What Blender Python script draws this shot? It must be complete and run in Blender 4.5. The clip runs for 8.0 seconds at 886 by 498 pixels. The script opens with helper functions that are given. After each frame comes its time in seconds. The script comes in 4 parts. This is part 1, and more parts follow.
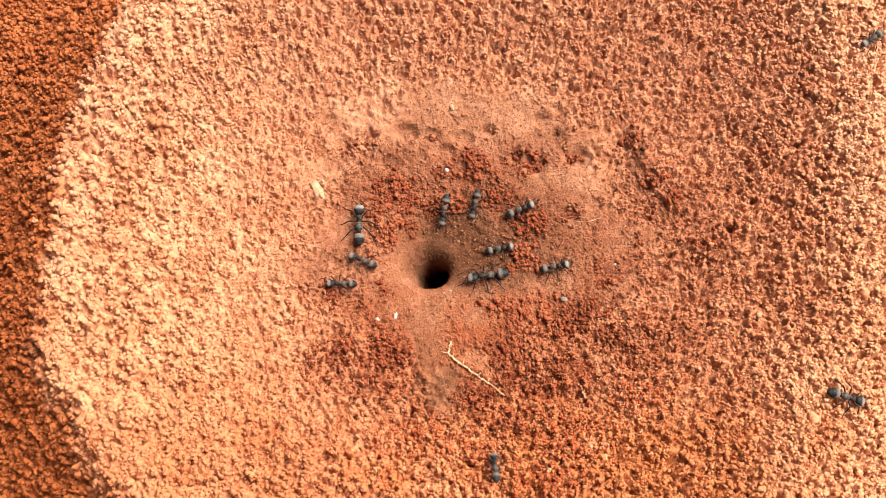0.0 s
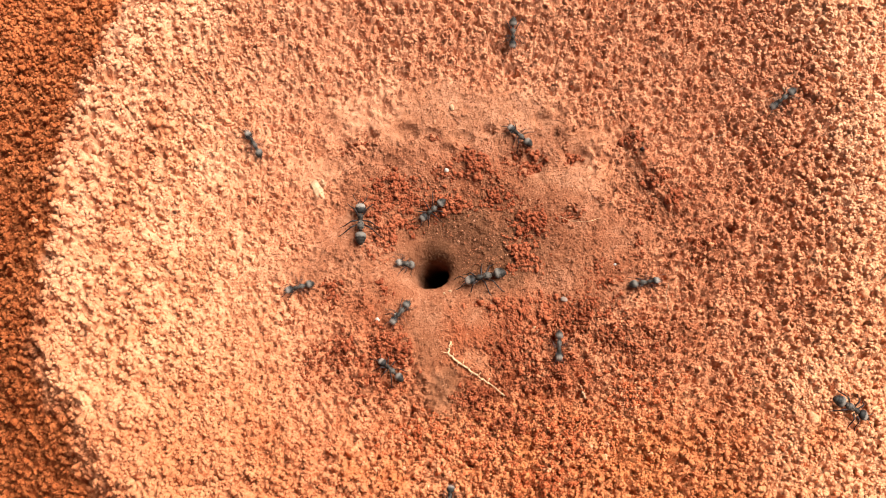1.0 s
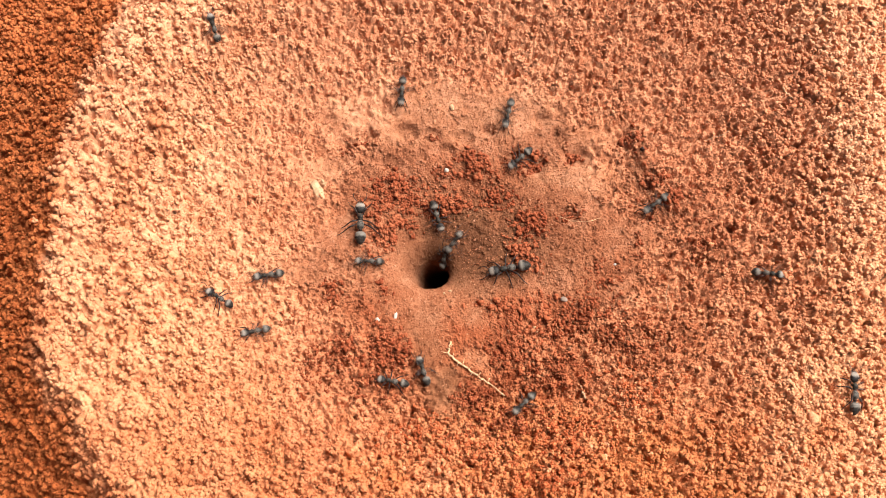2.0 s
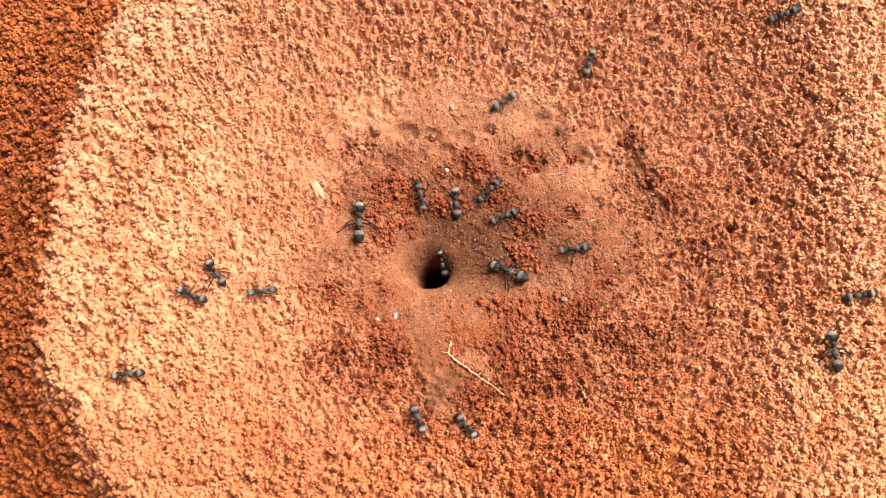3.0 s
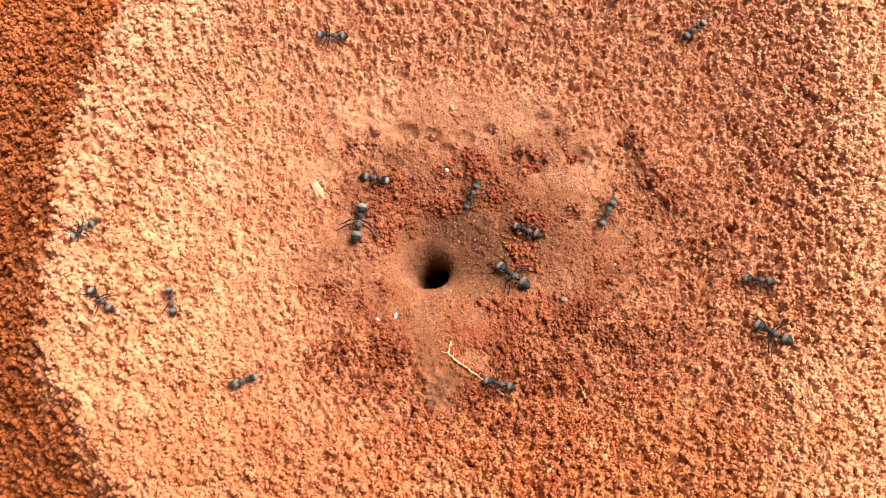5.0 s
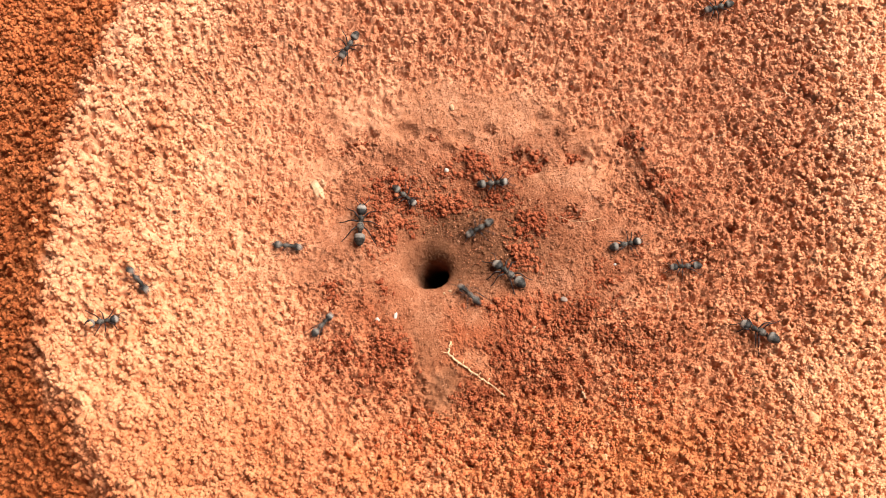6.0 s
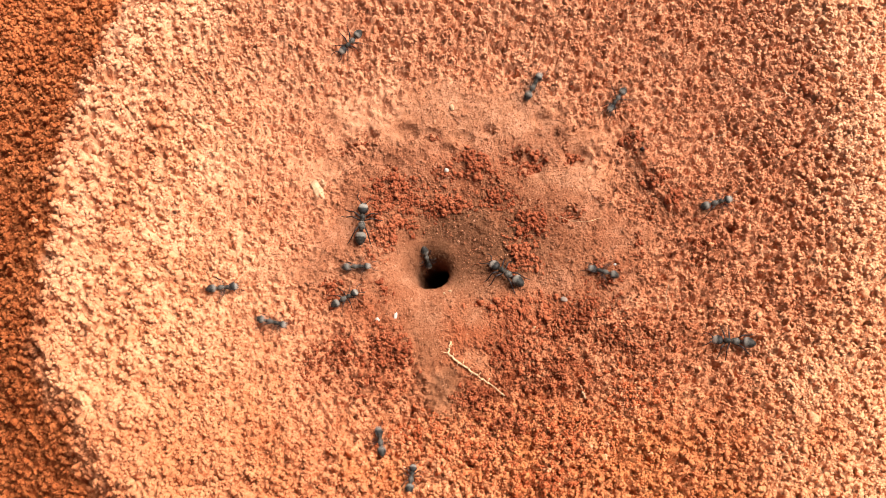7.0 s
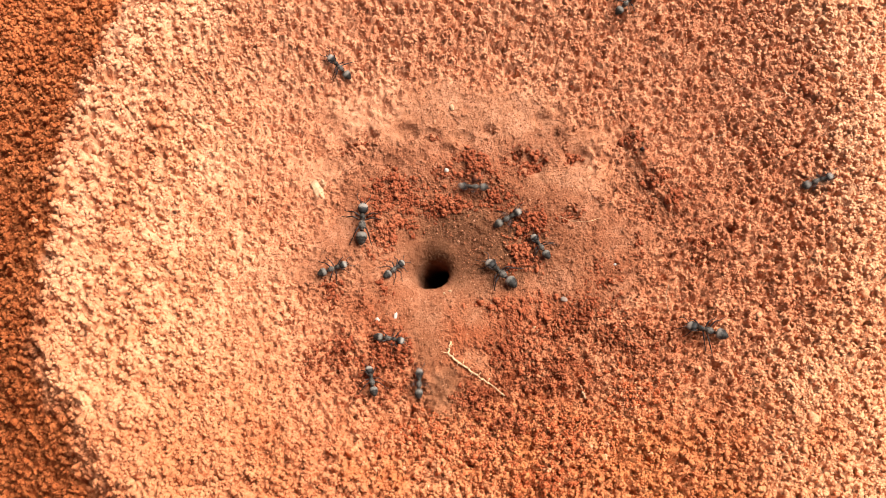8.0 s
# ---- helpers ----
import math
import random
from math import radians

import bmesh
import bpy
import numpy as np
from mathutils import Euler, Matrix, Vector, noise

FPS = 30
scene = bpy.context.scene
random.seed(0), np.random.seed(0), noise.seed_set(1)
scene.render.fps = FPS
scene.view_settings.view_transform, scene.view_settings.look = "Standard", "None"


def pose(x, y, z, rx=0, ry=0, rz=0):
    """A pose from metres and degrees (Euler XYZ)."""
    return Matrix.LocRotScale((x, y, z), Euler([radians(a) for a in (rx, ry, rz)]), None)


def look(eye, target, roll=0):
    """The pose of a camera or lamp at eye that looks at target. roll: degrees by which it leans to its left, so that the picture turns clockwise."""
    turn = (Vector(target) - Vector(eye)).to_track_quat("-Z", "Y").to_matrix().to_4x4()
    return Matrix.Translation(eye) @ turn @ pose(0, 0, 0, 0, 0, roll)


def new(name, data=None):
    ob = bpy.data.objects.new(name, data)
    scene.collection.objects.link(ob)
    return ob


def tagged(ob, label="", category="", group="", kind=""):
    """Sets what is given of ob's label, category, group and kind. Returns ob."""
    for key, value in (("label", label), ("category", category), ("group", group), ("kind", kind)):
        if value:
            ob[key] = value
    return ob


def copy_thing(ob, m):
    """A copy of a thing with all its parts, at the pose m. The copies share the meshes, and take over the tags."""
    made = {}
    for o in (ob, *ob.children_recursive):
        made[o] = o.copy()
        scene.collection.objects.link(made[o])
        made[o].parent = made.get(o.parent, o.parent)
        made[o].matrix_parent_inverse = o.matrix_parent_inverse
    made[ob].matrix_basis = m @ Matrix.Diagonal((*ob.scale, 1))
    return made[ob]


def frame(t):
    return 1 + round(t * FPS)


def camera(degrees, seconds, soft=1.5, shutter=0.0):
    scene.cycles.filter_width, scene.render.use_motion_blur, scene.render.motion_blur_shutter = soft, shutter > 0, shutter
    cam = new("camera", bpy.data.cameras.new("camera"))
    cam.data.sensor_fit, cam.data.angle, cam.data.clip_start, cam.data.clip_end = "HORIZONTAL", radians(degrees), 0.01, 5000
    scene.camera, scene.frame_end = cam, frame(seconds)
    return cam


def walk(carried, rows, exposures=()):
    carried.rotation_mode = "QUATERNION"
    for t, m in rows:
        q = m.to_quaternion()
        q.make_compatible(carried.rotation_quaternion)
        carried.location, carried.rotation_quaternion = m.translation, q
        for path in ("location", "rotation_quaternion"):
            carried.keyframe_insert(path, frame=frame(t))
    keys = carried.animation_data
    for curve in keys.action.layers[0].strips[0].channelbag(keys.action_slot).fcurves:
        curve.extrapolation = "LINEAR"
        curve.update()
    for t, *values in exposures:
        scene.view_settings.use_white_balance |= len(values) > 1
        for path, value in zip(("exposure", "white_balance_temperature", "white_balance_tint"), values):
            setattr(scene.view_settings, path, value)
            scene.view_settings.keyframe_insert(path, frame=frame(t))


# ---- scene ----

# One unit of the plan below is a millimetre; MM turns it into metres.
MM = 0.001

# ---- camera ----
cam = camera(40, 8.0, soft=.9, shutter=.65)
cam.data.dof.use_dof, cam.data.dof.focus_distance, cam.data.dof.aperture_fstop = True, 0.297, 28
EYE, AIM = (0.0019, -0.0855, 0.2855), (0.0019, 0.0072, 0.0)
walk(cam, [(0.0, look(EYE, AIM)), (8.0, look(EYE, AIM))], exposures=[(0.0, .98), (8.0, .98)])

# ---- world and sun ----
SUN_FROM = Vector((0.49, 0.30, 0.82)).normalized()
world = bpy.data.worlds.new("sky")
scene.world = world
world.use_nodes = True
sky = world.node_tree.nodes.new("ShaderNodeTexSky")
sky.sky_type, sky.sun_disc = "NISHITA", False
sky.air_density, sky.dust_density, sky.ozone_density = .6, 9, .4
sky.sun_elevation = math.asin(SUN_FROM.z)
sky.sun_rotation = math.atan2(SUN_FROM.x, SUN_FROM.y)
backg = world.node_tree.nodes["Background"]
backg.inputs["Strength"].default_value = 0.038
world.node_tree.links.new(sky.outputs["Color"], backg.inputs["Color"])
sun_data = bpy.data.lights.new("sun", "SUN")
sun_data.energy, sun_data.angle, sun_data.color = 5.0, radians(50), (1.0, 0.97, 0.92)
sun = new("sun", sun_data)
sun.matrix_world = look(tuple(SUN_FROM * 2), (0, 0, 0))


# ---- terrain shape, in millimetres ----
def chance(i, j, seed):
    n = np.sin(i * 127.1 + j * 311.7 + seed * 74.7) * 43758.5453
    return n - np.floor(n)


def ripple(x, y, size, seed):
    """Smooth noise of that grain size, 0 to 1."""
    x, y = x / size, y / size
    i, j = np.floor(x), np.floor(y)
    u, v = x - i, y - j
    u, v = u * u * (3 - 2 * u), v * v * (3 - 2 * v)
    a, b = chance(i, j, seed), chance(i + 1, j, seed)
    c, d = chance(i, j + 1, seed), chance(i + 1, j + 1, seed)
    return (a * (1 - u) + b * u) * (1 - v) + (c * (1 - u) + d * u) * v


def ramp(a, b, v):
    t = np.clip((v - a) / (b - a), 0, 1)
    return t * t * (3 - 2 * t)


# slope of the bowl from its floor over the crest to the plain, by share of the rim's radius
SHARE = np.linspace(0, 4, 3201)
STEEP = np.interp(SHARE, [0, .22, .42, .60, .93, .985, 1.012, 1.22, 1.6, 2.1, 4], [.02, .05, .20, .46, .54, .40, -.90, -.82, -.35, 0, 0])
RISE = np.concatenate([[0], np.cumsum((STEEP[1:] + STEEP[:-1]) / 2 * np.diff(SHARE))])
BOWL = (6.7, 10.4)
RIM = 95.0
MOUTH = (-1.5, 3.9)
SCOOP = (9.0, 10.5, 20.5, 14.5)
# how far the crest stands out or in, by the turn round the bowl
RIM_TURN = [-3.15, -3.0, -2.81, -2.64, -2.4, -1.6, -1.0, -.70, -.43, -.2, 0, .28, .53, 1.2, 2.2, 2.63, 2.82, 2.95, 3.07, 3.15]
RIM_SCALE = [1.0, .99, 1.03, 1.03, 1.03, 1.0, 1.03, 1.06, 1.05, 1.10, 1.05, 1.05, 1.0, 1.0, .98, .965, .965, .97, .99, 1.0]
LEDGE = ((48.5, 38.5), (60.5, 15.5))


def bowl_share(x, y):
    dx, dy = x - BOWL[0], y - BOWL[1]
    turn = np.arctan2(dy, dx)
    wob = 1 + .014 * np.sin(3 * turn + .6) + .010 * np.sin(7 * turn + 2) + .008 * np.sin(13 * turn + 1)
    wob = wob + .18 * np.exp(-((turn - .62) / .26) ** 2) - .04 * np.exp(-((turn + .14) / .25) ** 2) - .055 * np.exp(-((turn + .55) / .4) ** 2)
    wob = wob * np.interp(turn, RIM_TURN, RIM_SCALE)
    return np.hypot(dx, dy) / (RIM * wob)


def floor_share(x, y):
    """0 on the swept floor, 1 where the loose pellets lie thick."""
    d = np.hypot((x - 9) / 58, (y - 12) / (42 + 4 * ramp(0, 30, y)))
    d = d + .26 * (ripple(x, y, 14, 5) - .5) + .20 * (ripple(x, y, 5, 6) - .5)
    return ramp(.50, 1.0, d)


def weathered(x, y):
    """1 on the mound's left outer slope, whose shade is painted as redder, darker soil, 0 inside the crest."""
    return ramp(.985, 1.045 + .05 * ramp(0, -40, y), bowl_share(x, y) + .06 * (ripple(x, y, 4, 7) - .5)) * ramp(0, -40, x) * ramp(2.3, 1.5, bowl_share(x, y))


def smooth_ground(x, y):
    x, y = np.asarray(x, float), np.asarray(y, float)
    s = bowl_share(x, y)
    side = np.exp(-((np.arctan2(y - BOWL[1], x - BOWL[0]) + .12) / 1.1) ** 2)
    z = np.interp(s, SHARE, RISE)
    worn = sum(np.interp(s + d, SHARE, RISE) for d in (-.05, -.03, -.01, .01, .03, .05)) / 6
    z = (z + (worn - z) * np.clip(1.1 * side, 0, 1)) * RIM * (1 - .55 * side * ramp(2.9, 1.5, s))
    near = np.exp(-(s / 1.7) ** 4)
    z = z + near * 2.4 * (ripple(x, y, 27, 1) - .5)
    # dish round the nest entrance, and the wider scoop behind it
    z = z - 2.6 * np.exp(-((x + 1.5) / 9.0) ** 2 - ((y - 5.0) / 8.6) ** 2)
    z = z - 2.2 * np.exp(-((x - 3.5) / 13) ** 2 - ((y - 8) / 11) ** 2)
    z = z - 2.5 * np.exp(-((x - SCOOP[0]) / SCOOP[2]) ** 6 - ((y - SCOOP[1]) / SCOOP[3]) ** 6)
    # the ledge on the slope, higher on its outer side
    (ax, ay), (bx, by) = LEDGE
    n = math.hypot(bx - ax, by - ay)
    along = ((x - ax) * (bx - ax) + (y - ay) * (by - ay)) / n
    off = -((x - ax) * (by - ay) - (y - ay) * (bx - ax)) / n + 5 * (ripple(x, y, 7, 9) - .5) + 3 * (ripple(x, y, 2.6, 10) - .5)
    z = z + (.6 + 1.3 * ripple(x, y, 6, 13)) * ramp(-.5, .7, off) * ramp(16, 2, off) * ramp(-4, 2, along) * ramp(n + 4, n - 1, along)
    return z


def domes(x, y, cell, seed, pits):
    """A packed layer of round crumbs, as a height over the layer's foot; a share of the places is empty."""
    i, j = np.floor(x / cell), np.floor(y / cell)
    best = np.full(np.shape(x), -.55)
    for a in (-1, 0, 1):
        for b in (-1, 0, 1):
            cx = (i + a + .5 + .8 * (chance(i + a, j + b, seed) - .5)) * cell
            cy = (j + b + .5 + .8 * (chance(i + a, j + b, seed + 1) - .5)) * cell
            size = (.42 + .30 * chance(i + a, j + b, seed + 2)) * cell
            lift = .5 * (chance(i + a, j + b, seed + 3) - .5)
            d2 = ((x - cx) ** 2 + (y - cy) ** 2) / size ** 2
            h = size / cell * np.sqrt(np.clip(1 - d2, 0, 1)) + lift
            h = np.where((d2 < 1) & (chance(i + a, j + b, seed + 4) > pits), h, -.55)
            best = np.maximum(best, h)
    return best * cell


# the nest's throat: depth, radius, and where its axis runs
THROAT = ([0, .2, .6, 1.4, 2.8, 5, 8, 16, 24, 70], [7.3, 6.8, 6.2, 5.55, 4.95, 4.5, 4.25, 4.1, 4.0, 3.8], [-1.5, -1.5, -1.45, -1.35, -1.2, -.85, -.4, 1.0, 2.4, 8.2], [3.9, 3.9, 3.85, 3.7, 3.4, 3.1, 3.1, 4.3, 6.3, 20])
MOUTH_Z = float(smooth_ground(MOUTH[0] + 7.3, MOUTH[1]))


def footing(x, y):
    """Where feet can stand: the smooth ground, and the throat of the nest."""
    r = np.hypot(np.asarray(x, float) - MOUTH[0], np.asarray(y, float) - MOUTH[1])
    return smooth_ground(x, y) - np.interp(r, [2, 4.3, 4.6, 5.0, 5.6, 6.2, 7.3], [11, 7, 4.5, 2.7, 1.35, .6, 0])


SWEPT = ((-1.5, 46, 13, 6), (18.6, 43, 14, 6), (-20, 41, 9, 5), (39, 26, 8, 6), (31, 24, 9, 7), (-3, -12, 6, 6), (-1.5, -19, 4.5, 6), (2, -26, 4.5, 5), (1, -31, 3.5, 4), (11.5, -20.5, 6, 3), (9, -10, 5, 3),
         (-9, 40, 9, 6), (48, 9.5, 7, 5), (-29, 27, 6, 5), (8, 40, 11, 6), (40, 36, 8, 5), (-24, 12, 6, 5))
DENTS = ((-22.6, 33.5, 2.4, 2.2, 1.3), (-16.9, 36, 2.2, 2.4, 1.2), (-7.2, 37.6, 3, 2.2, 1.0), (-.8, 36.9, 2.6, 1.8, 1.0), (7, 36.2, 2.8, 1.8, .9),
         (20.1, 31.8, 1.8, 1.8, 1.2), (24.8, 30, 3, 2.8, 1.3), (35.8, 31.4, 3.2, 3, 1.2), (27.1, 41.2, 2.4, 2, 1.0), (-11.5, 29.6, 3, 2.2, 1.0),
         (19.3, 53.5, 2, 1.6, 1.6), (72.1, 10.9, 1.2, 1.2, 2.4), (-8.5, 52.9, 1.6, 1.2, 1.2), (15, 58.4, 2, 1.6, 1.4), (33.6, 16, 2.4, 2.2, 1.0),
         (-13, 44, 2.0, 1.7, .8), (2.5, 33, 2.2, 1.7, .8), (13.5, 38.5, 1.8, 1.6, .8), (31, 36.5, 2.0, 1.8, .8), (-27, 40, 2.2, 2.0, .8), (44, 30, 2.2, 2.0, .9), (40, 19, 2.0, 1.8, .8))


def swept(x, y):
    """1 on bare smooth soil: the funnel's surround and the swept stretches of the floor."""
    v = np.exp(-(np.hypot((x + 1.0) / 13.5, (y - 4.0) / 12.5)) ** 4)
    for (px, py, rx, ry) in SWEPT:
        v = np.maximum(v, np.exp(-(((x - px) / rx) ** 2 + ((y - py) / ry) ** 2) ** 1.5))
    return np.clip(v * (.45 + .85 * ripple(x, y, 4.5, 15)), 0, 1)


def pits(x, y):
    """1 in the voids between the crumbs, 0 elsewhere."""
    out = np.zeros(np.shape(x))
    for cell, seed, share in ((1.9, 61, .3), (1.2, 71, .5)):
        i, j = np.floor(x / cell), np.floor(y / cell)
        for a in (-1, 0, 1):
            for b in (-1, 0, 1):
                cx = (i + a + chance(i + a, j + b, seed)) * cell
                cy = (j + b + chance(i + a, j + b, seed + 1)) * cell
                size = (.18 + .26 * chance(i + a, j + b, seed + 2)) * cell
                turn = 6.3 * chance(i + a, j + b, seed + 3)
                u, v = (x - cx) * np.cos(turn) + (y - cy) * np.sin(turn), (y - cy) * np.cos(turn) - (x - cx) * np.sin(turn)
                d = (u / size) ** 2 + (v / size / .6) ** 2
                out = np.maximum(out, np.where(chance(i + a, j + b, seed + 4) < share, np.exp(-d ** 2), 0))
    return out


def warp(x, y):
    """Bends the plan a little, so that crumbs and voids get uneven outlines."""
    wx, wy = x + .5 * (ripple(x, y, 1.7, 31) - .5), y + .5 * (ripple(x, y, 1.7, 32) - .5)
    return wx + .45 * (ripple(x, y, .7, 33) - .5), wy + .45 * (ripple(x, y, .7, 34) - .5)


def voids(x, y):
    """0 on the crumbs to 1 in the holes and cracks between them."""
    wx, wy = warp(x, y)
    loose = floor_share(x, y)
    crack = np.exp(-((ripple(wx, wy, 2.1, 81) - .5) / .11) ** 2) * ripple(x, y, 6, 82)
    crack = np.maximum(crack, np.exp(-((ripple(wx, wy, 1.3, 83) - .5) / .13) ** 2) * ripple(x, y, 4, 84))
    return pits(wx, wy) * (.15 + .85 * loose) + .6 * crack * (.1 + .9 * loose)


def soil(x, y):
    """Height of the soil under the loose grains."""
    x, y = np.asarray(x, float), np.asarray(y, float)
    z = smooth_ground(x, y)
    s = bowl_share(x, y)
    near = np.exp(-(s / 1.7) ** 4)
    loose = floor_share(x, y)
    bare = swept(x, y)
    quiet = ramp(5, 9, np.hypot(x - MOUTH[0], y - MOUTH[1]))
    z = z + near * quiet * (.8 * (ripple(x, y, 7, 2) - .5) + .65 * (ripple(x, y, 3.1, 3) - .5))
    z = z + near * quiet * (.42 + .05 * loose) * (ripple(x, y, 1.0, 4) - .5 + .6 * (ripple(x, y, .55, 17) - .5))
    for (px, py, rx, ry, deep) in DENTS:
        d = ((x - px) / rx) ** 2 + ((y - py) / ry) ** 2
        z = z - 1.5 * deep * np.exp(-d ** 3) * quiet * (.6 + .7 * ripple(x, y, 1.6, 29))
    wx, wy = warp(x, y)
    coarse = domes(wx, wy, 1.3, 41, .14)
    fine = domes(wx, wy, .66, 51, .12)
    big = domes(wx + .4 * (ripple(x, y, 1.1, 35) - .5), wy + .4 * (ripple(x, y, 1.1, 36) - .5), 2.1, 55, .12)
    outer = np.maximum(ramp(-40, -80, x), np.maximum(ramp(60, 95, x), ramp(-30, -55, y)))
    z = z + 1.1 * near * quiet * loose * ramp(0, -30, y) * (ripple(wx, wy, 2.3, 87) - .5)
    crumbs = (.22 + .78 * loose) * 1.0 * coarse + .75 * outer * loose * big + .4 * fine * (.6 + .4 * loose)
    return z + near * quiet * (1 - .8 * bare) * (crumbs - (2.3 - .5 * ramp(-30, -60, x)) * voids(x, y) - .5 * loose)


# ---- materials ----
def zone(nt, colour, tone, attribute, low, high):
    """Lets another soil take over where the mesh's attribute says so; gives the new colour socket."""
    at = nt.nodes.new("ShaderNodeAttribute")
    at.attribute_name = attribute
    shade, mix = nt.nodes.new("ShaderNodeMix"), nt.nodes.new("ShaderNodeMix")
    shade.data_type = mix.data_type = "RGBA"
    shade.inputs["A"].default_value, shade.inputs["B"].default_value = (*low, 1), (*high, 1)
    nt.links.new(tone, shade.inputs["Factor"])
    nt.links.new(at.outputs["Fac"], mix.inputs["Factor"])
    nt.links.new(colour, mix.inputs["A"])
    nt.links.new(shade.outputs["Result"], mix.inputs["B"])
    return mix.outputs["Result"]


def soil_material(name, dark, mid, pale, grain, relief, rough=.95, vary="island", spread=1.0, zones=()):
    mat = bpy.data.materials.new(name)
    mat.use_nodes = True
    nt = mat.node_tree
    b = nt.nodes["Principled BSDF"]
    b.inputs["Roughness"].default_value = rough
    b.inputs["Specular IOR Level"].default_value = .06
    geo = nt.nodes.new("ShaderNodeNewGeometry")
    n1 = nt.nodes.new("ShaderNodeTexNoise")
    n1.inputs["Scale"].default_value, n1.inputs["Detail"].default_value = 1.6 / grain, 5
    n2 = nt.nodes.new("ShaderNodeTexNoise")
    n2.inputs["Scale"].default_value, n2.inputs["Detail"].default_value = 60, 3
    for n in (n1, n2):
        nt.links.new(geo.outputs["Position"], n.inputs["Vector"])
    add = nt.nodes.new("ShaderNodeMath")
    add.operation = "ADD"
    nt.links.new(n1.outputs["Fac"], add.inputs[0])
    nt.links.new(n2.outputs["Fac"], add.inputs[1])
    last = add
    if vary:
        mul = nt.nodes.new("ShaderNodeMath")
        mul.operation = "MULTIPLY_ADD"
        if vary == "tone":
            at = nt.nodes.new("ShaderNodeAttribute")
            at.attribute_name = "tone"
            nt.links.new(at.outputs["Fac"], mul.inputs[0])
        elif vary == "island":
            nt.links.new(geo.outputs["Random Per Island"], mul.inputs[0])
        else:
            nt.links.new(nt.nodes.new("ShaderNodeObjectInfo").outputs["Random"], mul.inputs[0])
        mul.inputs[1].default_value = .75 * spread
        nt.links.new(add.outputs[0], mul.inputs[2])
        last = mul
    ramp_node = nt.nodes.new("ShaderNodeMapRange")
    ramp_node.inputs["From Min"].default_value = .72 + (.1 if vary else 0)
    ramp_node.inputs["From Max"].default_value = 1.28 + (.65 * spread if vary else 0)
    nt.links.new(last.outputs[0], ramp_node.inputs["Value"])
    cr = nt.nodes.new("ShaderNodeValToRGB")
    cr.color_ramp.elements[0].color = (*dark, 1)
    cr.color_ramp.elements[1].color = (*pale, 1)
    e = cr.color_ramp.elements.new(.5)
    e.color = (*mid, 1)
    nt.links.new(ramp_node.outputs["Result"], cr.inputs["Fac"])
    colour = cr.outputs["Color"]
    for attribute, low, high in zones:
        colour = zone(nt, colour, ramp_node.outputs["Result"], attribute, low, high)
    # the soil grows more ochre towards the near side of the nest, greyer towards the far side
    sep, way, tint, mul = nt.nodes.new("ShaderNodeSeparateXYZ"), nt.nodes.new("ShaderNodeMapRange"), nt.nodes.new("ShaderNodeMix"), nt.nodes.new("ShaderNodeMix")
    nt.links.new(geo.outputs["Position"], sep.inputs[0])
    nt.links.new(sep.outputs["Y"], way.inputs["Value"])
    way.inputs["From Min"].default_value, way.inputs["From Max"].default_value = -.035, .045
    tint.data_type = mul.data_type = "RGBA"
    tint.inputs["A"].default_value, tint.inputs["B"].default_value = (1.0, .94, .95, 1), (1.0, .985, 1.08, 1)
    nt.links.new(way.outputs["Result"], tint.inputs["Factor"])
    mul.blend_type = "MULTIPLY"
    mul.inputs["Factor"].default_value = 1
    nt.links.new(colour, mul.inputs["A"])
    nt.links.new(tint.outputs["Result"], mul.inputs["B"])
    nt.links.new(mul.outputs["Result"], b.inputs["Base Color"])
    n3 = nt.nodes.new("ShaderNodeTexNoise")
    n3.inputs["Scale"].default_value, n3.inputs["Detail"].default_value, n3.inputs["Roughness"].default_value = 1 / (grain * .75), 6, .72
    nt.links.new(geo.outputs["Position"], n3.inputs["Vector"])
    bump = nt.nodes.new("ShaderNodeBump")
    bump.inputs["Strength"].default_value, bump.inputs["Distance"].default_value = .8, relief
    nt.links.new(n3.outputs["Fac"], bump.inputs["Height"])
    nt.links.new(bump.outputs["Normal"], b.inputs["Normal"])
    return mat


EARTH_ZONES = (("dry", (0.43, 0.139, 0.056), (0.72, 0.345, 0.174)),
               ("cream", (0.56, 0.225, 0.094), (0.80, 0.44, 0.235)),
               ("fresh", (0.23, 0.050, 0.0175), (0.43, 0.145, 0.061)),
               ("ochre", (0.4, 0.103, 0.0296), (0.609, 0.248, 0.0957)),
               # outer left slope: its shade put into a darker, redder colour
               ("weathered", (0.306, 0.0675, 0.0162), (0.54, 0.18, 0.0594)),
               # brown soil that also carries the scoop's shade in its colour
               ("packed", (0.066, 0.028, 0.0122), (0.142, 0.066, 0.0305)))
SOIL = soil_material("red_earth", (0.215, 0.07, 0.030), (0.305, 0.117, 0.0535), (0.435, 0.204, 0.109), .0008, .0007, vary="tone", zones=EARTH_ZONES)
REDPEL = soil_material("fresh_red_pellets", (0.178, 0.0391, 0.0157), (0.287, 0.0783, 0.0322), (0.4, 0.148, 0.0679), .0008, .0004, spread=.5)
REDPIECE = soil_material("fresh_red_pellet", (0.178, 0.0391, 0.0157), (0.287, 0.0783, 0.0322), (0.4, 0.148, 0.0679), .0008, .0004, vary="object", spread=.5)
PIECE = soil_material("earth_pellet", (0.46, 0.15, 0.058), (0.62, 0.275, 0.131), (0.70, 0.38, 0.205), .0009, .0006, vary="object", spread=.5)
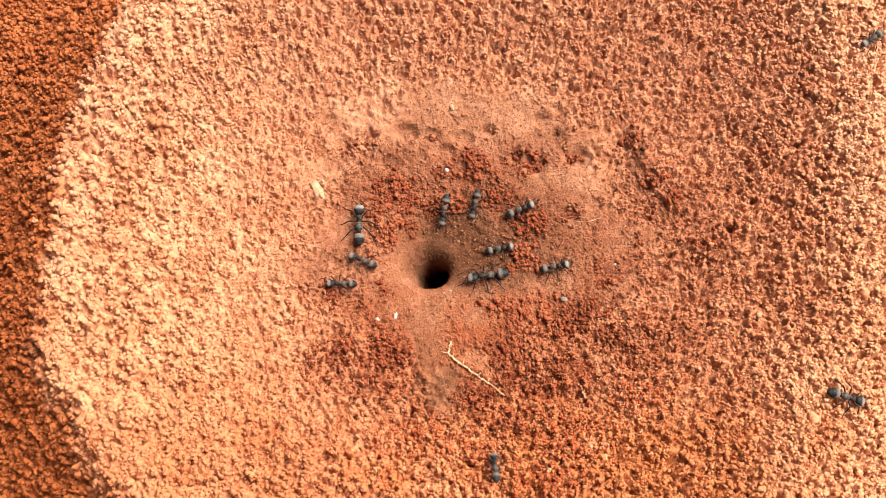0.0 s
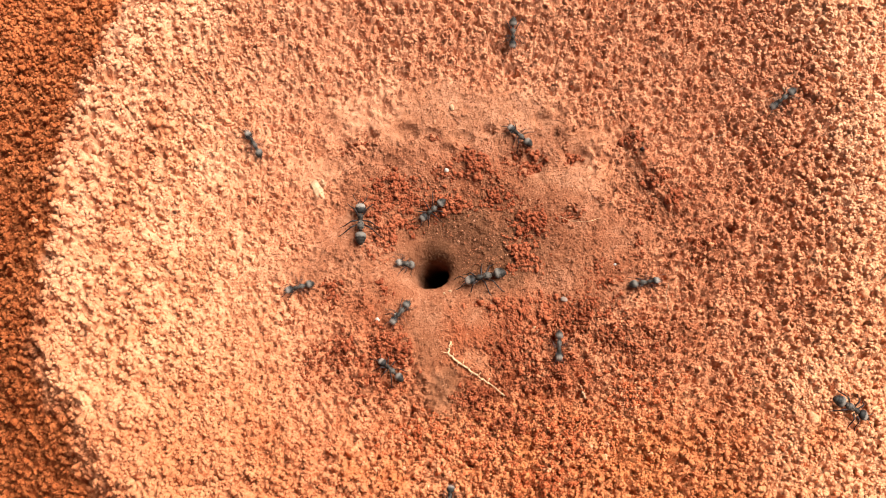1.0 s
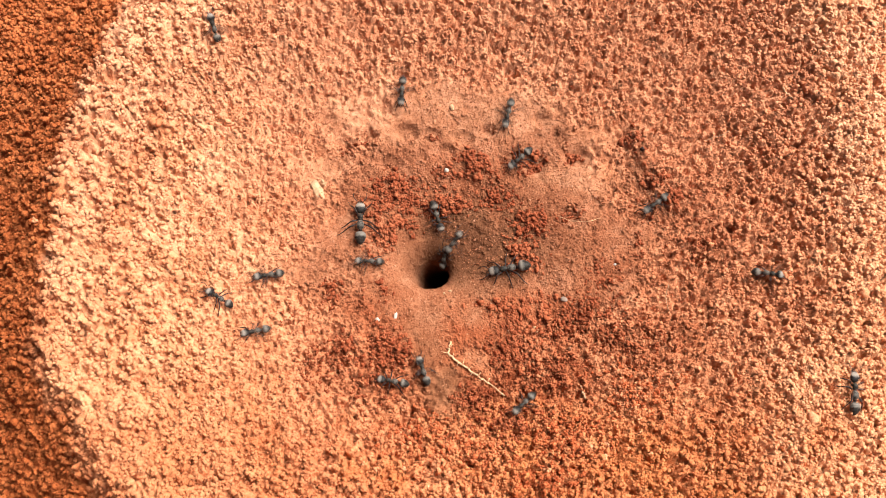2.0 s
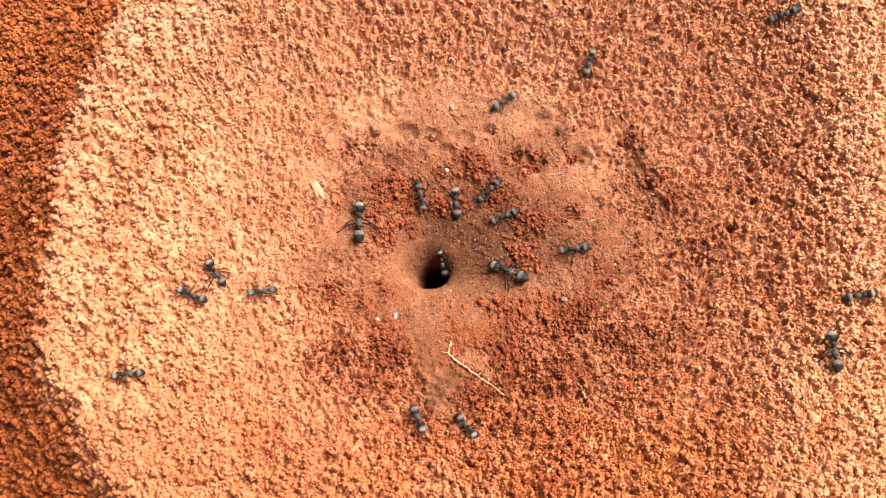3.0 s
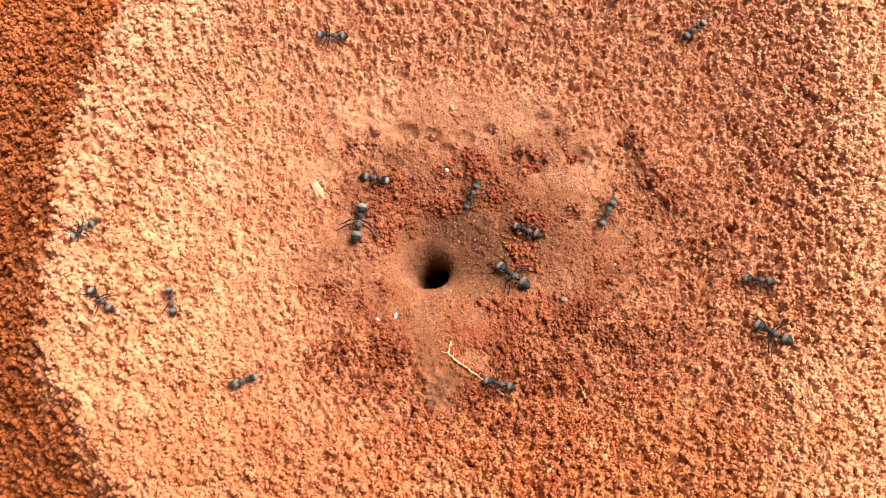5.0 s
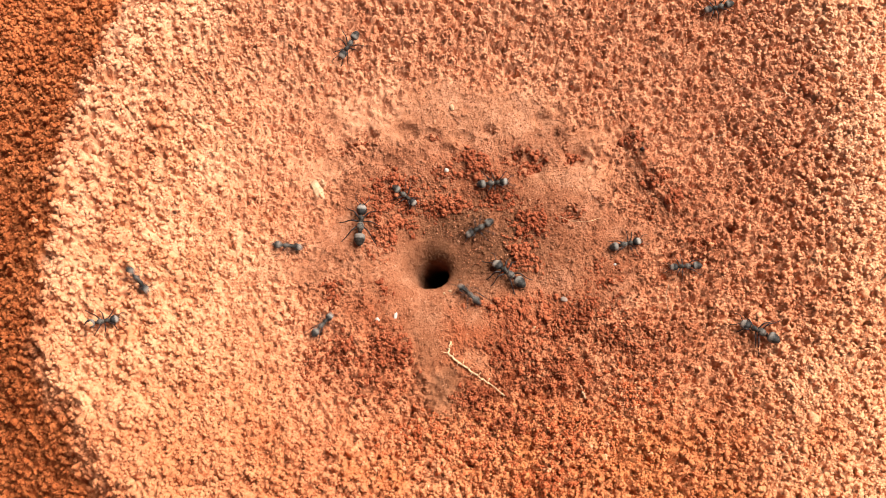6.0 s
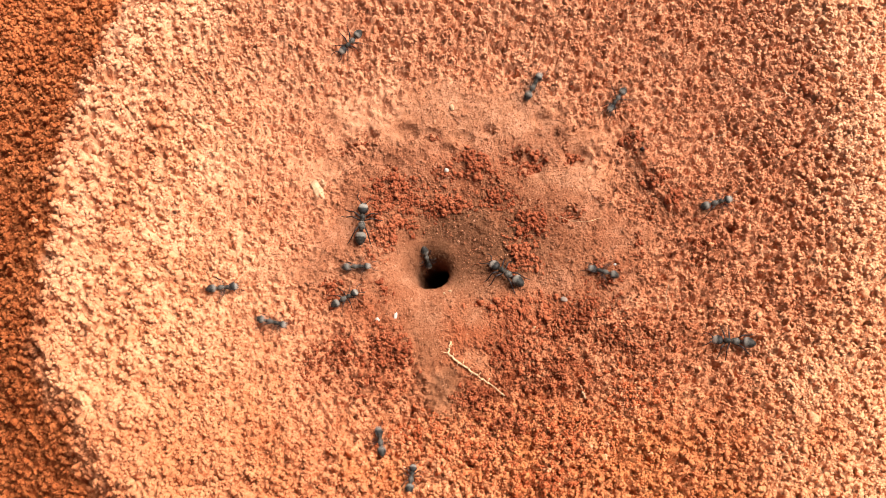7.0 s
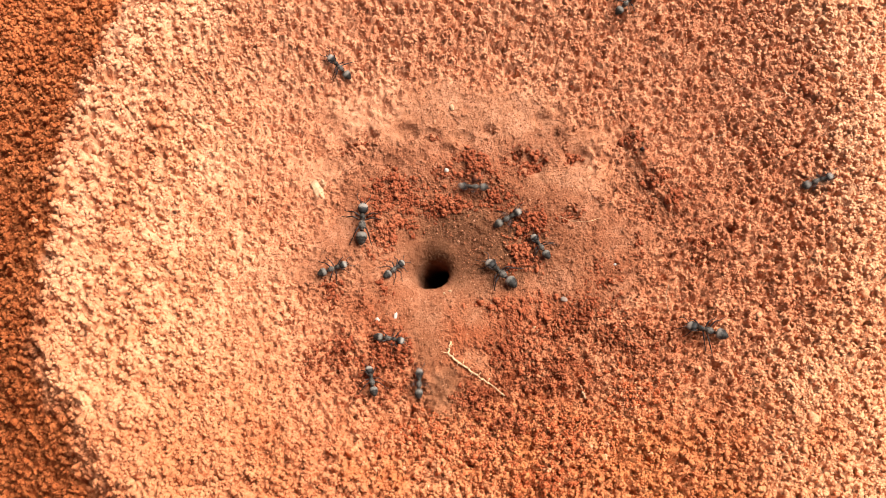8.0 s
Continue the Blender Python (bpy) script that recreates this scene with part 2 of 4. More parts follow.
ORANGE = soil_material("orange_pellets", (0.261, 0.0557, 0.0183), (0.4, 0.106, 0.0391), (0.496, 0.183, 0.08), .0009, .0003, spread=.5)
SAND = soil_material("fine_sand", (0.174, 0.0548, 0.0226), (0.304, 0.12, 0.0557), (0.452, 0.231, 0.131), .0006, .0001, spread=.9)


def plain_material(name, colour, rough, spec=.4, vary=.25, scale=1500, sheen=0.0):
    mat = bpy.data.materials.new(name)
    mat.use_nodes = True
    nt = mat.node_tree
    b = nt.nodes["Principled BSDF"]
    b.inputs["Roughness"].default_value, b.inputs["Specular IOR Level"].default_value = rough, spec
    b.inputs["Sheen Weight"].default_value, b.inputs["Sheen Roughness"].default_value = sheen, .4
    co = nt.nodes.new("ShaderNodeTexCoord")
    n = nt.nodes.new("ShaderNodeTexNoise")
    n.inputs["Scale"].default_value, n.inputs["Detail"].default_value = scale, 4
    nt.links.new(co.outputs["Object"], n.inputs["Vector"])
    mix = nt.nodes.new("ShaderNodeMix")
    mix.data_type = "RGBA"
    mix.inputs["A"].default_value = (*[c * (1 - vary) for c in colour], 1)
    mix.inputs["B"].default_value = (*[min(1, c * (1 + vary)) for c in colour], 1)
    sharp = nt.nodes.new("ShaderNodeMapRange")
    sharp.inputs["From Min"].default_value, sharp.inputs["From Max"].default_value = .36, .64
    nt.links.new(n.outputs["Fac"], sharp.inputs["Value"])
    nt.links.new(sharp.outputs["Result"], mix.inputs["Factor"])
    nt.links.new(mix.outputs["Result"], b.inputs["Base Color"])
    bump = nt.nodes.new("ShaderNodeBump")
    bump.inputs["Strength"].default_value, bump.inputs["Distance"].default_value = .6, .00012
    nt.links.new(n.outputs["Fac"], bump.inputs["Height"])
    nt.links.new(bump.outputs["Normal"], b.inputs["Normal"])
    return mat


SHELL = plain_material("grey_black_cuticle", (.022, .017, .0125), .55, .22, .85, 2000, .02)


def banded_material(name, dark, pale, period, start, low):
    """Dark cuticle with silvery rings, along the ant's own length."""
    mat = plain_material(name, dark, .55, .2, .7, 2200, .03)
    nt = mat.node_tree
    co, sep, wave = nt.nodes.new("ShaderNodeTexCoord"), nt.nodes.new("ShaderNodeSeparateXYZ"), nt.nodes.new("ShaderNodeMath")
    nt.links.new(co.outputs["Object"], sep.inputs[0])
    wave.operation = "MULTIPLY_ADD"
    wave.inputs[1].default_value, wave.inputs[2].default_value = 2 * math.pi / (period * MM), math.pi / 2 - 2 * math.pi * start / period
    nt.links.new(sep.outputs["Y"], wave.inputs[0])
    sine = nt.nodes.new("ShaderNodeMath")
    sine.operation = "SINE"
    nt.links.new(wave.outputs[0], sine.inputs[0])
    fuzz, add = nt.nodes.new("ShaderNodeTexNoise"), nt.nodes.new("ShaderNodeMath")
    fuzz.inputs["Scale"].default_value, add.operation = 2600, "ADD"
    nt.links.new(co.outputs["Object"], fuzz.inputs["Vector"])
    nt.links.new(sine.outputs[0], add.inputs[0])
    nt.links.new(fuzz.outputs["Fac"], add.inputs[1])
    lim = nt.nodes.new("ShaderNodeMapRange")
    lim.inputs["From Min"].default_value, lim.inputs["From Max"].default_value = low + .4, 1.75
    nt.links.new(add.outputs[0], lim.inputs["Value"])
    mix = nt.nodes.new("ShaderNodeMix")
    mix.data_type = "RGBA"
    b = nt.nodes["Principled BSDF"]
    nt.links.new(b.inputs["Base Color"].links[0].from_socket, mix.inputs["A"])
    mix.inputs["B"].default_value = (*pale, 1)
    nt.links.new(lim.outputs["Result"], mix.inputs["Factor"])
    nt.links.new(mix.outputs["Result"], b.inputs["Base Color"])
    return mat


BANDED = banded_material("banded_gaster", (.019, .0155, .0125), (.18, .155, .13), 3.7, -2.55, .25)
SILVER = banded_material("silvery_head", (.010, .008, .007), (.27, .228, .19), 3.0, 4.45, 0)
GREYBACK = plain_material("silvery_grey_back", (.08, .067, .055), .55, .22, .8, 1700, .03)
LIMB = plain_material("dark_brown_limb", (.018, .008, .006), .45, .25)
STRAW = plain_material("dry_straw", (.40, .24, .13), .7, .3, .25, 900)
CHALK = plain_material("white_flake", (.42, .36, .30), .6, .4, .12, 900)
GREYSTONE = plain_material("grey_chip", (.22, .155, .12), .8, .4, .25, 900)
TWIG = plain_material("dry_rootlet", (.54, .32, .175), .8, .3, .35, 900)


# ---- mesh helpers ----
def mesh_from(name, verts, faces, mat, smooth=True):
    """verts: n x 3 metres; faces: one array of equal-sided faces."""
    me = bpy.data.meshes.new(name)
    verts, faces = np.asarray(verts, np.float32), np.asarray(faces, np.int32)
    k = faces.shape[1]
    me.vertices.add(len(verts))
    me.vertices.foreach_set("co", verts.ravel())
    me.loops.add(faces.size)
    me.loops.foreach_set("vertex_index", faces.ravel())
    me.polygons.add(len(faces))
    me.polygons.foreach_set("loop_start", np.arange(0, faces.size, k, dtype=np.int32))
    me.polygons.foreach_set("use_smooth", np.full(len(faces), smooth))
    me.update(calc_edges=True)
    me.validate()
    me.materials.append(mat)
    return me


def patch(x, y, px, py, rx, ry, seed, soft=.5):
    """A ragged oval stretch of the plan: 1 inside, 0 outside."""
    d = np.hypot((x - px) / rx, (y - py) / ry) + .5 * (ripple(x, y, 13, seed) - .5) + .4 * (ripple(x, y, 4, seed + 1) - .5)
    return ramp(1 + soft, 1 - soft, d)


def soil_zones(me, x, y, tone=None):
    """Marks the kinds of soil by the plan: dry, pale, freshly dug, ochre, the shade-coloured outer slope, and packed
    soil with the scoop's shade painted in.
    """
    # first lobe paints the scoop's shade; the others are browner soil below the hole
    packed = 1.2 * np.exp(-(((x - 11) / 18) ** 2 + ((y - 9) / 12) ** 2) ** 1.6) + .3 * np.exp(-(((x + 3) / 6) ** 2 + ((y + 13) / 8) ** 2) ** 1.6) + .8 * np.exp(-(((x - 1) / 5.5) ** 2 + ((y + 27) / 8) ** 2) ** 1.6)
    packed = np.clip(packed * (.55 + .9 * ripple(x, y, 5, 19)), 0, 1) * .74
    s, bare = bowl_share(x, y), swept(x, y)
    loose = ramp(.1, .75, floor_share(x, y)) * (1 - .7 * bare)
    fresh = np.maximum(patch(x, y, 17, -20, 37, 15, 101), .5 * patch(x, y, 58, 8, 15, 18, 103))
    fresh = np.maximum(fresh, .4 * patch(x, y, 4, 20, 24, 13, 105)) * (1 - bare) * (.35 + .75 * ripple(x, y, 6, 107))
    ochre = np.maximum(patch(x, y, 32, -49, 48, 18, 109), .6 * patch(x, y, -50, -52, 30, 20, 111)) * (.5 + .6 * ripple(x, y, 7, 113))
    ochre = np.maximum(ochre, .5 * ramp(-30, -65, x) * ramp(.5, .85, .6 * ripple(x, y, 6, 125) + .4 * ripple(x, y, 2.2, 127)))
    # second term paints the sunlit brightness of the right crest as paler soil
    cream = np.maximum(ramp(-28, -62, x + 12 * (ripple(x, y, 16, 115) - .5)) * ramp(-62, -30, y), 1.3 * ramp(.80, 1.0, s + .1 * (ripple(x, y, 9, 117) - .5)) * ramp(50, 80, x))
    cream = cream * (1 - weathered(x, y)) * (.55 + .6 * ripple(x, y, 5, 119))
    cream = np.maximum(cream, .28 * bare * ramp(16, 28, y))
    # the plain beyond the mound is one and the same dry soil
    mound = ramp(2.0, 1.4, s)
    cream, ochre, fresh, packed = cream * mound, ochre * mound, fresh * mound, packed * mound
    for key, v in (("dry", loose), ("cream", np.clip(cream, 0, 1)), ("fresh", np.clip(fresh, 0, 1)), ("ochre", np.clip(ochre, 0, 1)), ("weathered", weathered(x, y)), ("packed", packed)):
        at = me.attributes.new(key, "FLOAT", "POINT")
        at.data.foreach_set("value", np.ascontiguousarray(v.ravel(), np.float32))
    own = .5 + mound * (.5 * ripple(x, y, 3.6, 121) + .5 * ripple(x, y, 1.5, 123) - .5)
    if tone is not None:
        own = .6 * own + .4 * tone
    me.attributes.new("tone", "FLOAT", "POINT").data.foreach_set("value", np.ascontiguousarray(own.ravel(), np.float32))


def part(name, bm, mat, parent=None, label="", smooth=True):
    bmesh.ops.recalc_face_normals(bm, faces=bm.faces)
    me = bpy.data.meshes.new(name)
    bm.to_mesh(me)
    bm.free()
    for p in me.polygons:
        p.use_smooth = smooth
    me.materials.append(mat)
    ob = new(name, me)
    if parent:
        ob.parent = parent
    return tagged(ob, label)


def loft(bm, rings, n=12):
    """Elliptic rings along y: (y, z, half width, half height)."""
    made = []
    for (y, z, w, h) in rings:
        made.append([bm.verts.new((w * math.cos(2 * math.pi * k / n) * MM, y * MM, (z + h * math.sin(2 * math.pi * k / n)) * MM)) for k in range(n)])
    for a, b in zip(made, made[1:]):
        for k in range(n):
            bm.faces.new((a[k], a[(k + 1) % n], b[(k + 1) % n], b[k]))
    bm.faces.new(made[0])
    bm.faces.new(made[-1])


def tube(bm, pts, radii, n=6):
    pts = [Vector(p) for p in pts]
    made = []
    for i, p in enumerate(pts):
        d = (pts[min(i + 1, len(pts) - 1)] - pts[max(i - 1, 0)]).normalized()
        a = d.cross(Vector((0.13, 0.21, 1))).normalized()
        b = d.cross(a)
        made.append([bm.verts.new((p + (a * math.cos(2 * math.pi * k / n) + b * math.sin(2 * math.pi * k / n)) * radii[i]) * MM) for k in range(n)])
    for a, b in zip(made, made[1:]):
        for k in range(n):
            bm.faces.new((a[k], a[(k + 1) % n], b[(k + 1) % n], b[k]))
    bm.faces.new(made[0])
    bm.faces.new(made[-1])


# ---- ground ----
def spaced(lo, hi, step, far):
    """Even steps in the middle, widening ones out to far on both sides."""
    mid = np.arange(lo, hi + step / 2, step)
    out, d, v = [], step, 0.0
    while v < far:
        d *= 1.3
        v += d
        out.append(v)
    out = np.array(out)
    return np.concatenate([(lo - out)[::-1], mid, mid[-1] + out])


def build_ground():
    gx, gy = spaced(-118, 119, .46, 60000), spaced(-60, 82, .46, 60000)
    x, y = np.meshgrid(gx, gy)
    z = soil(x, y)
    v = np.stack([x, y, z], -1).reshape(-1, 3) * MM
    ny, nx = x.shape
    idx = np.arange(nx * ny).reshape(ny, nx)
    f = np.stack([idx[:-1, :-1], idx[:-1, 1:], idx[1:, 1:], idx[1:, :-1]], -1).reshape(-1, 4)
    mid = (v[f[:, 0]] + v[f[:, 2]]) / 2 / MM
    f = f[np.hypot(mid[:, 0] - MOUTH[0], mid[:, 1] - MOUTH[1]) > 7.5]
    ob = new("ground", mesh_from("ground", v, f, SOIL))
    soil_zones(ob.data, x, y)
    tagged(ob, "dry red-orange earth heaped into a round crater", "ground", kind="structure")
    # the shaft of the nest: dish, throat and a bend towards the dark
    n = 96
    turn = np.linspace(0, 2 * math.pi, n, endpoint=False)
    bump = np.sin(2 * turn + .5) + .6 * np.sin(5 * turn) + .4 * np.sin(9 * turn + 1)
    rings = []
    for r, sink in ((8.5, .3), (8.1, -.03), (7.7, -.03)):
        px, py = MOUTH[0] + r * np.cos(turn), MOUTH[1] + r * np.sin(turn)
        rings.append(np.stack([px, py, soil(px, py) - sink], -1))
    px, py = MOUTH[0] + 7.3 * np.cos(turn), MOUTH[1] + 7.3 * np.sin(turn)
    lip = soil(px, py)
    deep = np.concatenate([np.linspace(0, 5, 18), np.linspace(5.4, 30, 34), np.linspace(33, 70, 12)])
    for down in deep:
        r = np.interp(down, THROAT[0], THROAT[1])
        cx, cy = np.interp(down, THROAT[0], THROAT[2]), np.interp(down, THROAT[0], THROAT[3])
        rr = r + .10 * bump * min(1, down / 2) + .28 * min(1, down / 1.5) * (ripple(turn * 6, np.full(n, down), .8, 8) - .5) + .3 * min(1, down) * (ripple(turn * 9, np.full(n, down), .5, 18) - .5)
        keep = math.exp(-down / 3)
        z = MOUTH_Z - down + (lip - MOUTH_Z) * keep + .02
        rings.append(np.stack([cx + rr * np.cos(turn), cy + rr * np.sin(turn), z], -1))
    tip = rings[-1].mean(0)
    rings.append(np.repeat(tip[None, :] - [[0, 0, 2]], n, 0) + .01 * np.stack([np.cos(turn), np.sin(turn), 0 * turn], -1))
    v = np.concatenate(rings) * MM
    f = []
    for a in range(len(rings) - 1):
        for k in range(n):
            f.append((a * n + k, a * n + (k + 1) % n, (a + 1) * n + (k + 1) % n, (a + 1) * n + k))
    ob = new("burrow", mesh_from("burrow", v, np.array(f)[:, ::-1], SOIL))
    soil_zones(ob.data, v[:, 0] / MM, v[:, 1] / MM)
    tagged(ob, "round nest entrance sinking into dark earth", "nest hole", kind="structure")


# ---- loose grains ----
def ball(level):
    bm = bmesh.new()
    bmesh.ops.create_icosphere(bm, subdivisions=level, radius=1.0)
    v = np.array([p.co[:] for p in bm.verts])
    f = np.array([[q.index for q in p.verts] for p in bm.faces])
    bm.free()
    return v, f


SPLINTER = (np.array([(1, 0, 0), (-1, 0, 0), (0, 1, 0), (0, -1, 0), (0, 0, 1), (0, 0, -1)], float),
            np.array([(0, 2, 4), (2, 1, 4), (1, 3, 4), (3, 0, 4), (2, 0, 5), (1, 2, 5), (3, 1, 5), (0, 3, 5)]))
BALLS = {0: SPLINTER, 1: ball(1), 2: ball(2)}


def lumps(level, count, seed, rough):
    rng = np.random.default_rng(seed)
    v, f = BALLS[level]
    out = []
    for _ in range(count):
        w = v.copy()
        for _ in range(5):
            d = rng.normal(size=3)
            d /= np.linalg.norm(d)
            w = w * (1 + rough * rng.uniform(-1, 1) * np.clip(v @ d, 0, 1)[:, None] ** 2)
        w = w * (1 + .32 * rough * rng.normal(size=(len(v), 1)))
        out.append(w)
    return np.array(out), f


def clumps(count, seed, balls, level=1):
    """Crumbs that stick together: a few small lumps grown into one another."""
    rng = np.random.default_rng(seed)
    kinds, f = lumps(level, 32, seed + 1, .7)
    out = []
    for _ in range(count):
        d = rng.normal(size=(balls, 3))
        d *= rng.uniform(.45, .68, (balls, 1)) / np.linalg.norm(d, axis=1, keepdims=True)
        d[0] *= .3
        r = rng.uniform(.42, .66, (balls, 1, 1))
        out.append((kinds[rng.integers(0, 32, balls)] * r + d[:, None, :]).reshape(-1, 3))
    k = kinds.shape[1]
    return np.array(out), (f[None] + (np.arange(balls) * k)[:, None, None]).reshape(-1, 3)


def grains(name, mat, x, y, z, size, level, seed, rough=.35, balls=0):
    """One mesh of many loose grains, each turned and squashed its own way."""
    rng = np.random.default_rng(seed)
    kinds, f = clumps(60, seed, balls, level) if balls else lumps(level, 24, seed, rough)
    n = len(x)
    pick = kinds[rng.integers(0, len(kinds), n)]
    q = rng.normal(size=(n, 4))
    q /= np.linalg.norm(q, axis=1, keepdims=True)
    a, b, c, d = q.T
    rot = np.stack([1 - 2 * (c * c + d * d), 2 * (b * c - a * d), 2 * (b * d + a * c),
                    2 * (b * c + a * d), 1 - 2 * (b * b + d * d), 2 * (c * d - a * b),
                    2 * (b * d - a * c), 2 * (c * d + a * b), 1 - 2 * (b * b + c * c)], -1).reshape(n, 3, 3)
    pick = pick * rng.uniform(.78, 1.2, (n, 1, 3))
    v = np.einsum("nij,nkj->nki", rot, pick) * size[:, None, None] + np.stack([x, y, z], -1)[:, None, :]
    k = v.shape[1]
    faces = (f[None] + (np.arange(n) * k)[:, None, None]).reshape(-1, 3)
    me = mesh_from(name, v.reshape(-1, 3) * MM, faces, mat, level > 0 or balls > 0)
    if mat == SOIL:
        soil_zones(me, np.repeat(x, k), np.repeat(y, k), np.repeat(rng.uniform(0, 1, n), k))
    return new(name, me)


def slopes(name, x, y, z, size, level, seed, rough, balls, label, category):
    """Loose grains as two sheets: pale dry ones inside the crest, redder ones outside, coloured for the shade there."""
    shaded = weathered(x, y) > np.random.default_rng(seed + 50).uniform(.1, .9, len(x))
    for pick, word in ((~shaded, "orange"), (shaded, "weathered red-orange")):
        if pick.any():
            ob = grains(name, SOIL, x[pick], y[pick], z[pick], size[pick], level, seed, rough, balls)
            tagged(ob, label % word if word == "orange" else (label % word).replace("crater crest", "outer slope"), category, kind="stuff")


def scatter(step, seed, box=(-126, 126, -66, 90)):
    rng = np.random.default_rng(seed)
    x, y = np.meshgrid(np.arange(box[0], box[1], step), np.arange(box[2], box[3], step))
    x = x + rng.uniform(-.5, .5, x.shape) * step
    y = y + rng.uniform(-.5, .5, y.shape) * step
    x, y = x.ravel(), y.ravel()
    # thins out raggedly towards its border
    edge = np.minimum(np.minimum(x - box[0], box[1] - x), np.minimum(y - box[2], box[3] - y))
    ok = rng.uniform(size=len(x)) < ramp(0, 8, edge + 5 * (ripple(x, y, 9, 91) - .5))
    return x[ok], y[ok], rng


def build_pellets():
    # coarse crumbs towards the crest
    x, y, rng = scatter(1.6, 11)
    s = bowl_share(x, y)
    keep = (rng.uniform(size=len(x)) < .7 * ramp(.5, .95, s) * floor_share(x, y) * (.4 + .9 * ripple(x, y, 3.2, 12))) & (voids(x, y) < .35)
    x, y, s = x[keep], y[keep], s[keep]
    size = (.36 + .16 * ramp(.6, 1.0, s) + .16 * ramp(-30, -75, x)) * np.exp(rng.normal(0, .22, len(x)))
    slopes("soil_pellets", x, y, soil(x, y) + size * rng.uniform(-.3, .4, len(x)), size * 1.1, 1, 21, .75, 4, "coarse crumbly %s soil pellets heaped on the crater crest", "soil pellets")
    # smaller crumbs packed over all loose slopes, coarser towards the crest, thin towards the floor
    x, y, rng = scatter(.67, 13)
    loose, bare, s = floor_share(x, y), swept(x, y), bowl_share(x, y)
    coarse = np.maximum(ramp(-40, -75, x), .55 * np.maximum(ramp(65, 95, x), ramp(-30, -55, y)))
    keep = (rng.uniform(size=len(x)) < 1.1 * ramp(.1, .6, loose) * (1 - bare) ** 2 * (1 - .55 * coarse)) & (voids(x, y) < .55 + .4 * rng.uniform(size=len(x)))
    x, y, s, coarse = x[keep], y[keep], s[keep], coarse[keep]
    size = (.41 + .08 * ramp(.5, 1, s) + .29 * coarse) * np.exp(rng.normal(0, .24, len(x)))
    slopes("soil_crumbs", x, y, soil(x, y) + .1 + size * rng.uniform(-.1, .6, len(x)), size, 1, 23, .8, 2, "small loose %s soil crumbs packed over the slopes", "soil crumbs")
    # reddish crumbs of damp subsoil on the floor
    x, y, rng = scatter(.5, 14, (-60, 78, -50, 68))
    loose, bare = floor_share(x, y), swept(x, y)
    keep = (rng.uniform(size=len(x)) < .7 * ramp(.85, .1, loose) * (1 - .75 * bare) * (.15 + 1.2 * ripple(x, y, 3.5, 16))) & (np.hypot(x - MOUTH[0], y - MOUTH[1]) > 9)
    x, y = x[keep], y[keep]
    size = .25 * np.exp(rng.normal(0, .32, len(x)))
    ob = grains("floor_crumbs", SOIL, x, y, soil(x, y) + size * rng.uniform(-.8, .1, len(x)), size, 1, 24, .6)
    tagged(ob, "reddish brown soil crumbs strewn over the crater floor", "soil crumbs", kind="stuff")


def build_sand():
    x, y, rng = scatter(.46, 12, (-50, 70, -42, 62))
    bare = np.maximum(1 - floor_share(x, y), swept(x, y))
    r = np.hypot(x - MOUTH[0], y - MOUTH[1])
    keep = (rng.uniform(size=len(x)) < .95 * bare + .05) & (r > 7.9)
    x, y = x[keep], y[keep]
    size = .20 * np.exp(rng.normal(0, .3, len(x)))
    z = soil(x, y) + size * rng.uniform(-.2, .35, len(x))
    pale = rng.uniform(size=len(x)) < .3
    ob = grains("fine_sand", SAND, x[pale], y[pale], z[pale], size[pale], 0, 22, .3)
    tagged(ob, "fine pale tan sand grains strewn over the swept floor", "sand", kind="stuff")
    # grains that cling to the funnel of the entrance
    a, d = rng.uniform(0, 2 * math.pi, 2600), 5.0 * rng.uniform(0, 1, 2600) ** 1.6
    r = np.interp(d, THROAT[0], THROAT[1])
    fx, fy = np.interp(d, THROAT[0], THROAT[2]) + r * np.cos(a), np.interp(d, THROAT[0], THROAT[3]) + r * np.sin(a)
    lip = soil(MOUTH[0] + 7.3 * np.cos(a), MOUTH[1] + 7.3 * np.sin(a))
    fz = MOUTH_Z - d + (lip - MOUTH_Z) * np.exp(-d / 3)
    fs = .15 * np.exp(rng.normal(0, .35, 2600))
    x, y, z, size = np.concatenate([x[~pale], fx]), np.concatenate([y[~pale], fy]), np.concatenate([z[~pale], fz]), np.concatenate([size[~pale], fs])
    ob = grains("fine_sand", SOIL, x, y, z, size, 0, 26, .3)
    tagged(ob, "fine reddish brown sand grains on the floor and in the funnel", "sand", kind="stuff")


